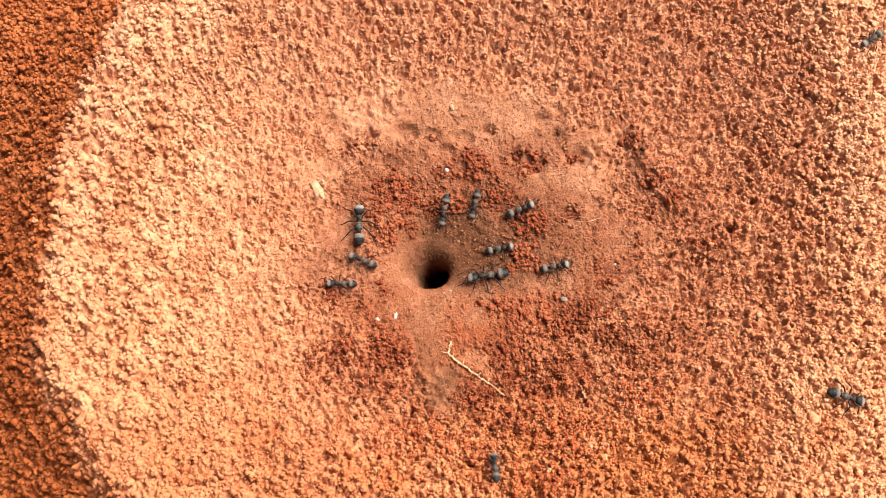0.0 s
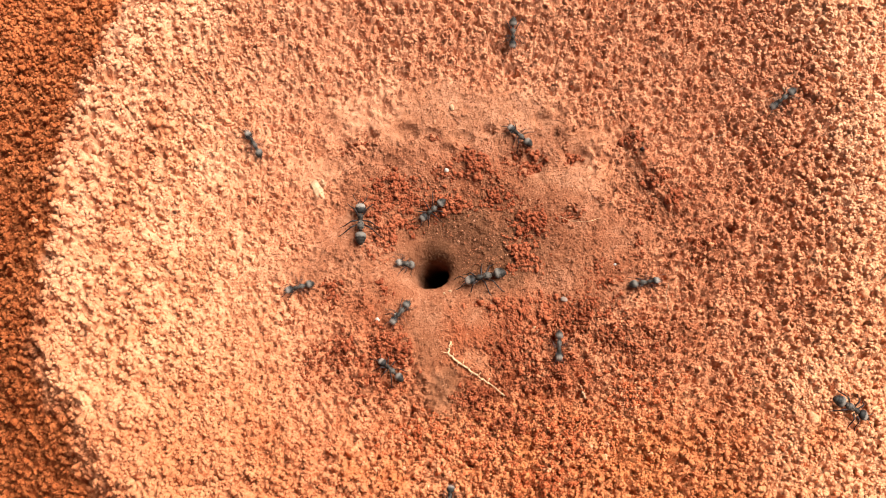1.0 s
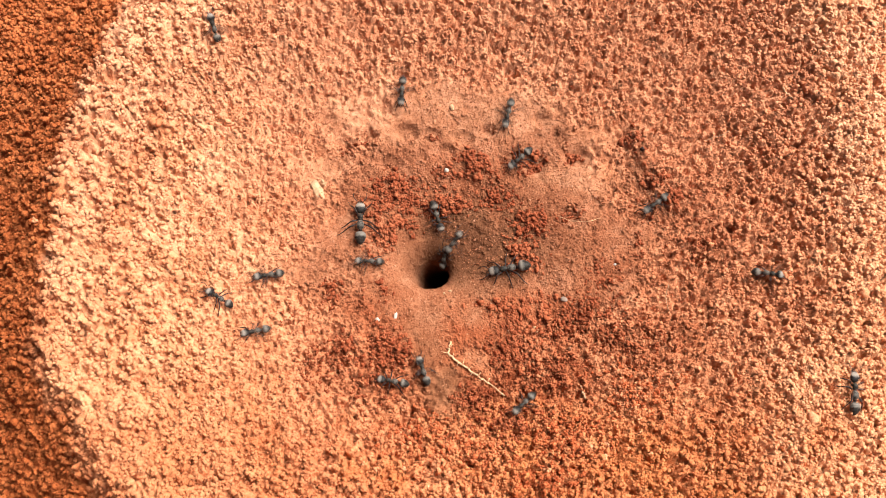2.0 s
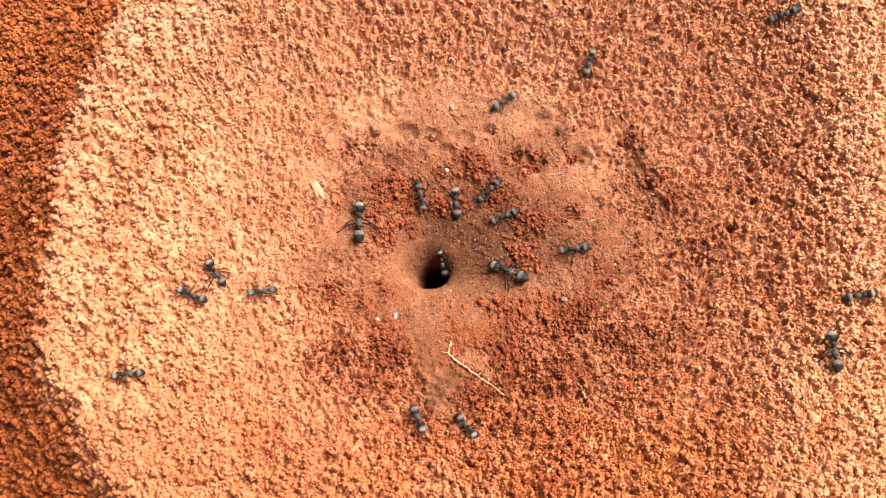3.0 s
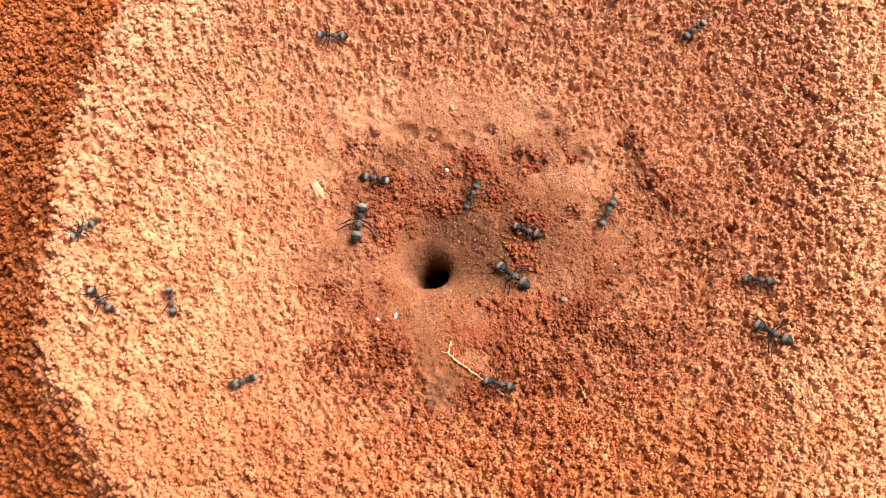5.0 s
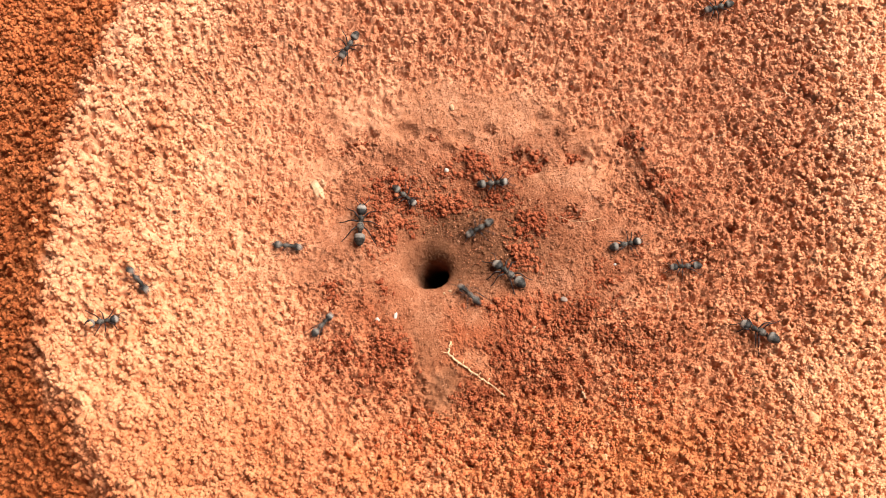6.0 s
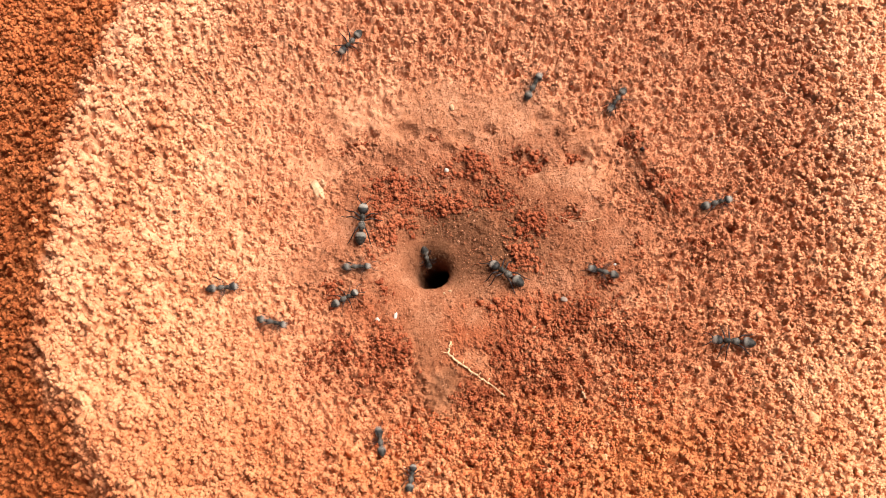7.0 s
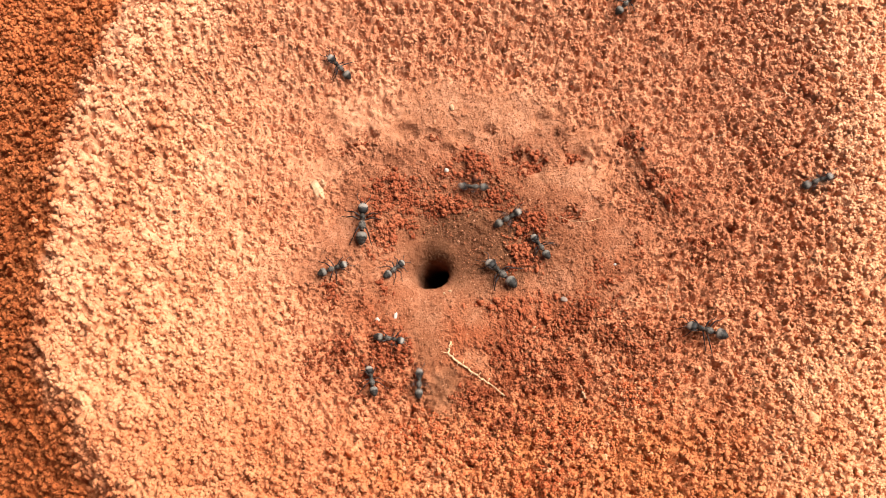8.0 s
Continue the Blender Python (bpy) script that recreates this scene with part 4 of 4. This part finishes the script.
    send(7.6, (0, 10.0, 20.0, -104), (0.2, 9.1, 16.6, -106), (0.5, 6.7, 10.7, -122), (0.6, 4.3, 7.1, -125), (0.7, 2.1, 6.2, -123),
         (0.9, 6.7, 16.4, -122, -58), (1.12, 6.7, 16.4, -166, -58), (1.35, 6.7, 16.4, -215, -58), (1.8, 6.7, 16.4, -290, -58), (2, 2.8, 7.9, -285),
         (2.4, 6.3, 23.6, -284), (2.8, 10.5, 38.8, -296), (2.9, 13.8, 42.0, -322), (3, 17.1, 45.3, -325), (3.2, 24.2, 48.4, -346),
         (3.4, 30.8, 48.8, -357), (3.5, 33.6, 48.5, -357), (3.8, 38.7, 50.4, -332), (4, 43.6, 53.5, -338), (4.1, 46.4, 54.1, -343),
         (4.3, 50.0, 54.4, -352), (4.5, 54.5, 55.3, -335), (4.7, 58.8, 58.4, -323), (5.2, 68.3, 63.7, -324), (5.6, 70.5, 66.3, -242),
         (5.8, 71.5, 67.6, -205), (6, 71.7, 67.6, -168), (6.1, 70.3, 67.4, -164), (6.3, 64.4, 65.5, -153), (6.5, 58.9, 61.7, -139),
         (6.6, 55.4, 58.3, -134), (7, 46.1, 46.0, -127), (7.2, 41.3, 40.2, -133), (7.4, 34.3, 33.3, -141), (7.5, 30.0, 30.3, -144),
         (7.6, 24.5, 26.8, -151), (7.7, 20.3, 24.4, -160), (7.8, 17.3, 23.7, -169), (7.9, 14.0, 23.9, -178), (8, 9.8, 24.0, -183))
    send(8, (0, 21.1, 17.9, 22), (0.3, 24.4, 23.2, 59), (0.4, 24.9, 25.4, 70), (0.5, 25.1, 26.8, 81), (0.7, 24.3, 32.2, 104), (1, 21.4, 36.4, 139),
         (1.1, 20.4, 37.4, 142), (1.5, 20.3, 36.8, 149), (1.7, 20.6, 36.8, 154), (1.95, 21.2, 32.2, 204), (2.2, 21.9, 27.7, 250),
         (2.8, 18.1, 17.3, 199), (3, 17.8, 16.6, 204), (3.1, 13.3, 15.0, 218), (3.2, 9.9, 12.7, 231), (3.3, 7.7, 9.3, 245), (3.5, 5.8, 0.1, 274),
         (3.6, 7.1, -3.0, 290), (3.7, 8.8, -5.2, 306), (3.8, 10.6, -6.4, 304), (3.9, 11.6, -7.9, 293), (4, 12.0, -10.3, 283), (4.2, 12.7, -15.7, 275),
         (4.4, 12.8, -20.5, 276), (4.5, 13.4, -23.6, 273), (4.6, 13.7, -25.5, 273), (4.7, 13.2, -28.0, 267), (5.08, 16.3, -27.3, 135),
         (5.2, 17.4, -27.2, 92), (5.6, 16.9, -15.9, 106), (5.8, 14.5, -11.2, 128), (6, 8.5, -5.1, 132), (6.2, 3.4, 2.0, 144), (6.4, 2.2, 4.8, 152),
         (6.6, 6.7, 16.4, 128, -58), (6.95, 6.7, 16.4, 90, -58), (7.3, 6.7, 16.4, 52, -58), (7.5, 5.3, 6.8, 45), (7.7, 10.0, 11.5, 34),
         (7.9, 15.6, 13.9, 28), (8, 18.0, 15.7, 30))
    send(7.6, (0, -22.6, -2.4, 180), (0.3, -25.2, -2.7, 166), (0.5, -25.9, -2.5, 157), (0.7, -28.7, -1.5, 166), (0.9, -30.8, -2.5, 189),
         (1, -32.7, -3.7, 201), (1.2, -39.2, -7.3, 214), (1.3, -41.7, -9.7, 214), (1.5, -46.2, -12.1, 191), (1.7, -49.7, -11.2, 166),
         (2.3, -50.9, -6.1, 148), (2.8, -51.2, -3.7, 133), (3, -51.9, -2.6, 127), (3.2, -53.8, -0.3, 146), (3.3, -55.8, 1.1, 156),
         (3.5, -61.1, 2.1, 185), (3.7, -64.3, 0.4, 199), (3.9, -68.4, -0.5, 179), (4, -70.5, -0.3, 170), (4.2, -73.5, 0.9, 159),
         (4.3, -75.0, 1.2, 173), (4.5, -76.7, 2.0, 176), (4.7, -79.8, 1.5, 177), (4.95, -79.4, 2.8, 215), (5.2, -78.9, 4.2, 246),
         (5.5, -76.6, 2.1, 277), (5.8, -74.3, -0.1, 314), (6, -68.3, -6.3, 312), (6.2, -64.5, -11.0, 321), (6.3, -62.0, -12.7, 335),
         (6.4, -58.6, -14.0, 345), (6.5, -53.8, -14.8, 354), (6.8, -45.7, -13.4, 366), (7, -39.2, -13.3, 350), (7.2, -31.0, -16.0, 352),
         (7.3, -27.1, -16.3, 364), (7.4, -23.8, -15.4, 369), (7.5, -21.2, -13.6, 369), (7.7, -17.8, -14.7, 344), (7.9, -12.8, -15.9, 348),
         (8, -11.2, -16.1, 351))
    send(7.6, (0, -17.7, 3.7, 159), (0.1, -20.6, 4.5, 155), (0.4, -30.9, 10.4, 139), (0.5, -33.7, 13.2, 131), (0.9, -42.4, 27.6, 122),
         (1, -44.8, 30.8, 122), (1.4, -49.2, 40.9, 109), (1.5, -49.9, 43.2, 107), (1.7, -51.6, 48.8, 107), (2.1, -55.3, 60.4, 109),
         (2.5, -58.5, 68.9, 112), (2.9, -58.5, 68.3, 5), (3, -58.0, 67.1, -28), (3.1, -57.6, 65.9, -62), (3.5, -51.6, 56.7, -53),
         (3.7, -47.9, 52.0, -58), (3.9, -44.7, 45.7, -56), (4, -42.4, 42.0, -52), (4.3, -33.5, 32.8, -45), (4.4, -29.9, 29.0, -38),
         (4.5, -26.0, 25.9, -28), (4.7, -19.8, 25.7, -2), (5.2, -14.2, 24.6, -16), (5.8, -10.0, 22.2, -30), (6, -8.1, 21.6, -36),
         (6.3, -6.7, 20.1, -52), (6.5, -4.3, 16.7, -69), (6.8, -3.4, 10.6, -77), (7, -2.5, 8.7, -68), (7.1, -1.3, 7.2, -68),
         (7.3, 6.7, 16.4, -69, -58), (8, 6.7, 16.4, -69, -58))
    send(7.8, (0, 29.3, 2.3, 8), (0.2, 29.7, 1.8, -15), (0.3, 30.5, 0.9, -14), (0.4, 32.0, -0.1, -12), (0.5, 34.6, -1.2, -10), (0.9, 46.7, -2.1, 3),
         (1, 50.6, -2.3, 8), (1.2, 56.1, -0.0, 13), (1.5, 64.8, 0.2, -3), (1.7, 71.0, 0.0, -2), (2.2, 83.6, -3.5, -18), (2.8, 95.4, -7.5, -21),
         (3, 98.5, -8.5, 10), (3.2, 101.3, -6.5, 50), (3.5, 102.6, -5.6, 133), (3.7, 101.3, -5.2, 184), (4, 95.4, -5.9, 188), (4.2, 92.4, -6.7, 193),
         (4.3, 90.7, -6.3, 195), (4.5, 88.0, -6.3, 226), (4.7, 83.6, -5.3, 193), (5.2, 73.7, -2.7, 164), (5.8, 63.3, 0.4, 154), (5.9, 61.9, 1.3, 167),
         (6, 61.1, 1.4, 180), (6.2, 61.1, 0.3, 206), (6.4, 58.8, -0.8, 202), (6.5, 55.5, -1.8, 191), (6.8, 47.2, -1.5, 168), (7, 41.2, 0.6, 163),
         (7.2, 35.5, 2.0, 175), (7.3, 32.9, 1.7, 179), (7.4, 31.3, 1.4, 171), (7.5, 30.3, 1.5, 146), (7.7, 28.3, 4.8, 122), (7.8, 26.9, 6.9, 122),
         (7.9, 26.2, 8.1, 122), (8, 26.4, 7.8, 122))
    send(7.6, (0, 15.9, 7.9, 10), (0.1, 17.0, 6.1, -29), (0.4, 20.8, -0.9, -49), (0.5, 22.8, -3.7, -56), (0.7, 26.2, -7.9, -56),
         (0.8, 28.1, -10.1, -65), (0.9, 29.2, -13.2, -79), (1, 29.7, -17.5, -92), (1.2, 27.7, -22.4, -96), (1.4, 27.8, -24.6, -89),
         (1.5, 28.7, -27.0, -81), (1.6, 28.6, -27.8, -76), (1.7, 28.6, -28.0, -90), (1.95, 22.9, -31.1, -124), (2.2, 17.2, -34.1, -160),
         (2.5, 11.5, -35.3, -119), (2.8, 5.8, -36.5, -80), (3, 7.1, -37.6, -53), (3.2, 8.1, -38.8, -65), (3.3, 8.7, -40.4, -78),
         (3.5, 8.9, -46.0, -82), (3.7, 10.2, -50.9, -82), (3.8, 10.5, -54.3, -85), (4, 10.7, -59.0, -87), (4.5, 8.5, -61.8, -51), (5, 6.3, -64.6, -15),
         (5.75, 0.2, -64.0, 39), (6.5, -5.9, -63.4, 92), (6.7, -6.6, -57.8, 87), (6.9, -6.3, -53.0, 87), (7, -5.3, -50.9, 81), (7.3, -4.6, -45.8, 80),
         (7.5, -3.7, -40.4, 85), (7.7, -3.6, -35.1, 91), (7.9, -3.9, -30.7, 91), (8, -3.8, -27.4, 89))
    send(7.8, (0, 13.7, -48.2, 93), (0.1, 12.1, -45.2, 117), (0.2, 9.5, -42.2, 122), (0.4, 3.7, -38.5, 132), (0.5, 0.3, -36.0, 137),
         (0.7, -5.3, -28.9, 135), (0.8, -7.6, -26.6, 136), (1, -10.4, -24.1, 138), (1.2, -10.8, -23.4, 130), (1.5, -10.5, -23.4, 117),
         (1.7, -10.7, -23.4, 120), (1.95, -10.0, -26.0, 159), (2.2, -9.2, -28.7, 198), (2.5, -7.4, -29.9, 245), (2.8, -5.6, -31.1, 288),
         (3, -4.1, -35.8, 292), (3.2, -2.7, -38.3, 279), (3.3, -2.5, -40.0, 267), (3.5, -3.9, -44.3, 261), (3.7, -4.3, -50.9, 267),
         (3.8, -4.5, -54.9, 267), (4, -4.7, -59.7, 267), (4.5, -6.5, -62.2, 230), (5, -8.3, -64.7, 192), (5.6, -7.1, -63.5, 146),
         (6.2, -5.9, -62.2, 102), (6.4, -7.0, -56.8, 105), (6.5, -7.9, -53.2, 107), (6.8, -10.8, -47.7, 112), (7, -12.6, -42.1, 100),
         (7.1, -12.7, -38.4, 98), (7.3, -13.3, -33.2, 100), (7.5, -14.2, -29.9, 104), (7.7, -14.7, -27.4, 103), (8, -15.0, -27.0, 103))
    send(7.6, (0, 6.7, 16.4, -167, -58), (0.15, -2.3, 5.1, -164), (0.4, -3.8, 4.9, -162), (0.5, -4.2, 3.4, -142), (0.7, -6.6, -1.6, -118),
         (0.8, -7.0, -3.5, -106), (1, -8.3, -9.3, -126), (1.1, -10.6, -11.1, -145), (1.2, -12.9, -12.0, -163), (1.5, -21.9, -12.8, -176),
         (1.7, -31.3, -13.5, -174), (2.2, -48.1, -18.6, -156), (2.8, -65.1, -28.3, -168), (3, -67.6, -29.2, -167), (3.2, -70.9, -29.6, -234),
         (3.3, -73.4, -30.1, -260), (3.4, -74.7, -30.7, -288), (3.5, -75.0, -31.2, -321), (3.7, -74.0, -30.7, -320), (3.9, -70.2, -28.4, -339),
         (4, -68.0, -26.7, -349), (4.1, -66.3, -26.4, -360), (4.2, -63.7, -27.0, -375), (4.4, -56.1, -29.9, -377), (4.5, -51.6, -31.1, -373),
         (4.7, -49.8, -30.9, -354), (5.2, -38.9, -26.1, -324), (5.8, -29.6, -16.4, -305), (6, -27.3, -13.3, -308), (6.1, -25.1, -10.0, -312),
         (6.2, -23.3, -8.3, -312), (6.3, -22.4, -7.9, -314), (6.5, -22.5, -7.8, -317), (6.9, -22.7, -5.9, -325), (7, -22.1, -6.3, -327),
         (7.2, -20.1, -5.8, -331), (7.4, -19.0, -5.3, -334), (7.5, -18.1, -4.9, -324), (7.8, -12.1, 0.7, -314), (8, -10.7, 2.0, -313))
    send(7.8, (0, 6.7, 16.4, 148, -58), (0.6, 6.7, 16.4, 148, -58), (0.7, -4.0, 6.4, 160), (0.8, -6.8, 5.4, 174), (1, -8.3, 4.5, 195),
         (1.1, -11.1, 3.0, 207), (1.3, -16.3, 0.0, 194), (1.5, -22.6, -0.1, 176), (1.7, -30.6, 0.7, 175), (2.2, -44.3, -3.8, 207),
         (2.8, -53.2, -10.3, 156), (3, -56.6, -8.5, 162), (3.1, -57.7, -8.2, 171), (3.2, -59.0, -8.3, 194), (3.4, -62.0, -9.8, 198),
         (3.5, -63.1, -10.4, 187), (3.8, -67.5, -9.2, 171), (4, -69.9, -9.2, 174), (4.3, -72.0, -9.0, 180), (4.5, -73.1, -9.5, 174),
         (4.7, -73.4, -9.6, 189), (4.95, -74.6, -11.7, 150), (5.2, -75.8, -13.8, 116), (5.5, -75.4, -15.4, 83), (5.8, -74.9, -17.1, 47),
         (6, -74.7, -17.3, 19), (6.2, -70.4, -15.6, 18), (6.4, -65.4, -14.2, 26), (6.5, -64.0, -13.2, 29), (6.7, -57.1, -8.8, 31),
         (6.8, -54.3, -7.1, 26), (6.9, -52.3, -6.1, 21), (7, -50.6, -5.9, 14), (7.1, -47.9, -5.2, 9), (7.2, -44.5, -4.8, 11), (7.3, -39.8, -4.3, 13),
         (7.5, -28.6, -1.1, 21), (7.8, -26.1, 1.2, 24), (8, -25.3, 1.3, 24))
    send(8, (0, 23.4, 78.4, -106), (0.6, 21.6, 72.2, -102), (0.8, 20.8, 68.5, -101), (1, 19.7, 62.6, -91), (1.1, 20.4, 60.3, -89),
         (1.3, 20.3, 53.9, -92), (1.5, 19.8, 49.3, -95), (1.7, 19.8, 49.3, -100), (2.2, 17.0, 35.0, -105), (2.8, 14.9, 24.1, -111),
         (3, 13.8, 23.5, -137), (3.2, 11.9, 22.7, -137), (3.5, 11.2, 22.6, -138), (4, 10.7, 22.2, -140), (4.5, 9.7, 22.2, -152),
         (4.7, 9.3, 22.0, -152), (5.05, 9.4, 22.4, -106), (5.4, 9.5, 22.7, -58), (5.8, 10.4, 23.6, -14), (6, 14.1, 24.8, 6), (6.2, 15.4, 27.2, 40),
         (6.5, 19.4, 33.1, 71), (6.7, 20.2, 39.2, 73), (7, 24.7, 49.1, 60), (7.1, 26.7, 52.9, 52), (7.2, 29.2, 55.7, 42), (7.4, 35.1, 58.5, 28),
         (7.5, 38.1, 60.0, 30), (7.7, 43.7, 64.2, 43), (7.8, 45.6, 66.6, 45), (8, 48.2, 69.0, 45))
    send(8, (0, 108.3, 57.8, -142), (0.6, 98.6, 50.7, -146), (1, 86.4, 42.9, -144), (1.1, 84.1, 40.7, -138), (1.4, 74.7, 31.9, -138),
         (1.5, 72.0, 29.5, -141), (1.7, 64.8, 24.2, -143), (2.2, 50.2, 15.4, -147), (2.8, 40.3, 8.5, -164), (3, 34.6, 6.8, -174),
         (3.2, 32.4, 6.8, -182), (3.5, 26.9, 9.8, -195), (3.6, 24.9, 10.5, -198), (3.8, 23.9, 10.9, -198), (4, 24.7, 10.5, -198),
         (4.5, 24.9, 10.4, -196), (4.7, 24.6, 10.7, -199), (5.3, 21.7, 14.2, -208), (5.8, 16.7, 16.2, -155), (6, 11.4, 13.8, -151),
         (6.2, 7.0, 10.7, -134), (6.5, 2.0, 5.5, -124), (6.8, 6.7, 16.4, -125, -58), (8, 6.7, 16.4, -125, -58))
    send(7.6, (0, 2.6, -64.6, 86), (1, 3.3, -55.8, 83), (1.2, 3.7, -50.6, 83), (1.5, 5.5, -39.8, 97), (1.7, 2.4, -32.5, 116), (2.1, -3.3, -21.6, 103),
         (2.4, -3.4, -7.4, 80), (2.6, -1.6, 6.2, 63), (2.8, 1.0, 6.2, 61), (3, 2.6, 6.5, 107), (3.35, 6.7, 16.4, 197, -58), (3.5, 6.7, 16.4, 238, -58),
         (8, 6.7, 16.4, 238, -58))
    send(7.8, (0, 11.3, 81.5, -125), (1, 4.2, 76.4, -124), (1.2, 1.1, 71.3, -125), (1.3, -1.2, 68.3, -124), (1.5, -4.7, 63.4, -119),
         (1.7, -7.0, 57.5, -111), (2.2, -8.7, 42.1, -86), (2.8, -4.6, 26.6, -81), (3, -3.9, 22.1, -78), (3.2, -2.8, 17.9, -86), (3.3, -2.8, 16.4, -92),
         (3.5, -3.5, 15.3, -92), (3.6, -3.5, 14.0, -84), (3.7, -3.0, 12.0, -75), (3.9, -1.0, 7.8, -74), (4.1, 6.7, 16.4, -76, -58),
         (8, 6.7, 16.4, -76, -58))
    send(7.4, (0, 6.7, 16.4, 140, -58), (1.2, 6.7, 16.4, 140, -58), (1.4, -2.9, 6.2, 142), (1.5, -5.1, 6.8, 145), (1.7, -7.7, 7.1, 143),
         (1.95, -14.2, 4.4, 172), (2.2, -20.7, 2.4, 199), (2.8, -33.9, -3.3, 195), (3, -41.3, -5.5, 195), (3.1, -44.6, -5.6, 202),
         (3.2, -46.9, -6.8, 210), (3.4, -48.4, -8.8, 225), (3.5, -50.0, -10.4, 228), (3.7, -51.2, -12.3, 224), (3.9, -52.6, -13.2, 220),
         (4, -54.3, -14.4, 213), (4.3, -59.4, -17.2, 196), (4.5, -62.0, -17.3, 193), (4.7, -64.1, -17.9, 189), (5.03, -60.6, -9.9, 92),
         (5.2, -58.8, -5.8, 49), (5.8, -44.9, 4.3, 15), (6, -36.4, 6.4, -1), (6.1, -31.8, 4.8, -10), (6.2, -27.9, 3.8, -20), (6.5, -26.2, 2.8, -13),
         (6.7, -26.2, 2.6, -6), (6.9, -23.7, 3.0, -1), (7, -19.6, 2.1, 4), (7.3, -11.3, 4.7, 16), (7.5, -6.9, 6.0, -9), (7.7, -2.5, 6.2, -32),
         (8, 6.7, 16.4, -38, -58))
    send(7.6, (0, 6.7, 16.4, 70, -58), (1.6, 6.7, 16.4, 70, -58), (1.9, 3.5, 8.9, 50), (2.3, 18.3, 23.6, 45), (2.8, 35.4, 46.7, 67),
         (3, 38.9, 54.7, 71), (3.2, 40.8, 61.9, 70), (3.4, 43.4, 67.1, 54), (3.5, 44.6, 68.0, 48), (3.6, 45.6, 68.7, 49), (4, 44.9, 68.2, 58),
         (4.5, 45.3, 68.4, 68), (4.7, 45.6, 68.8, 72), (5, 46.3, 72.7, 78), (5.3, 47.6, 78.5, 77), (8, 47.6, 78.5, 77))
    send(8.2, (0, 135.6, 82.0, -157), (1.8, 120.4, 76.2, -154), (2.4, 98.2, 66.2, -169), (2.8, 88.2, 64.8, -172), (3, 87.8, 64.6, -163),
         (3.4, 85.1, 63.7, -145), (3.5, 84.1, 62.6, -135), (3.6, 81.9, 60.3, -131), (3.7, 79.0, 57.1, -129), (3.9, 72.9, 48.9, -130),
         (4, 70.8, 46.0, -134), (4.2, 63.4, 40.1, -141), (4.4, 54.3, 32.6, -137), (4.5, 51.7, 30.3, -135), (4.7, 47.7, 25.1, -126),
         (5.2, 41.8, 12.6, -105), (5.5, 42.4, 10.3, -57), (5.8, 43.1, 7.9, -3), (6, 46.5, 7.7, 13), (6.1, 47.6, 8.2, 26), (6.4, 53.8, 12.3, 29),
         (6.5, 56.2, 13.0, 25), (6.8, 62.7, 15.7, 18), (7, 68.7, 17.3, 15), (7.3, 76.6, 19.6, 7), (7.5, 81.3, 19.3, -6), (7.8, 86.3, 18.9, 11),
         (7.9, 89.0, 19.4, 14), (8, 92.4, 20.8, 18))


LIFT = 0.35
ants = [ant(10.8)]
for _ in range(19):
    ants.append(copy_thing(ants[0], pose(0, 0, 0)))
motions()
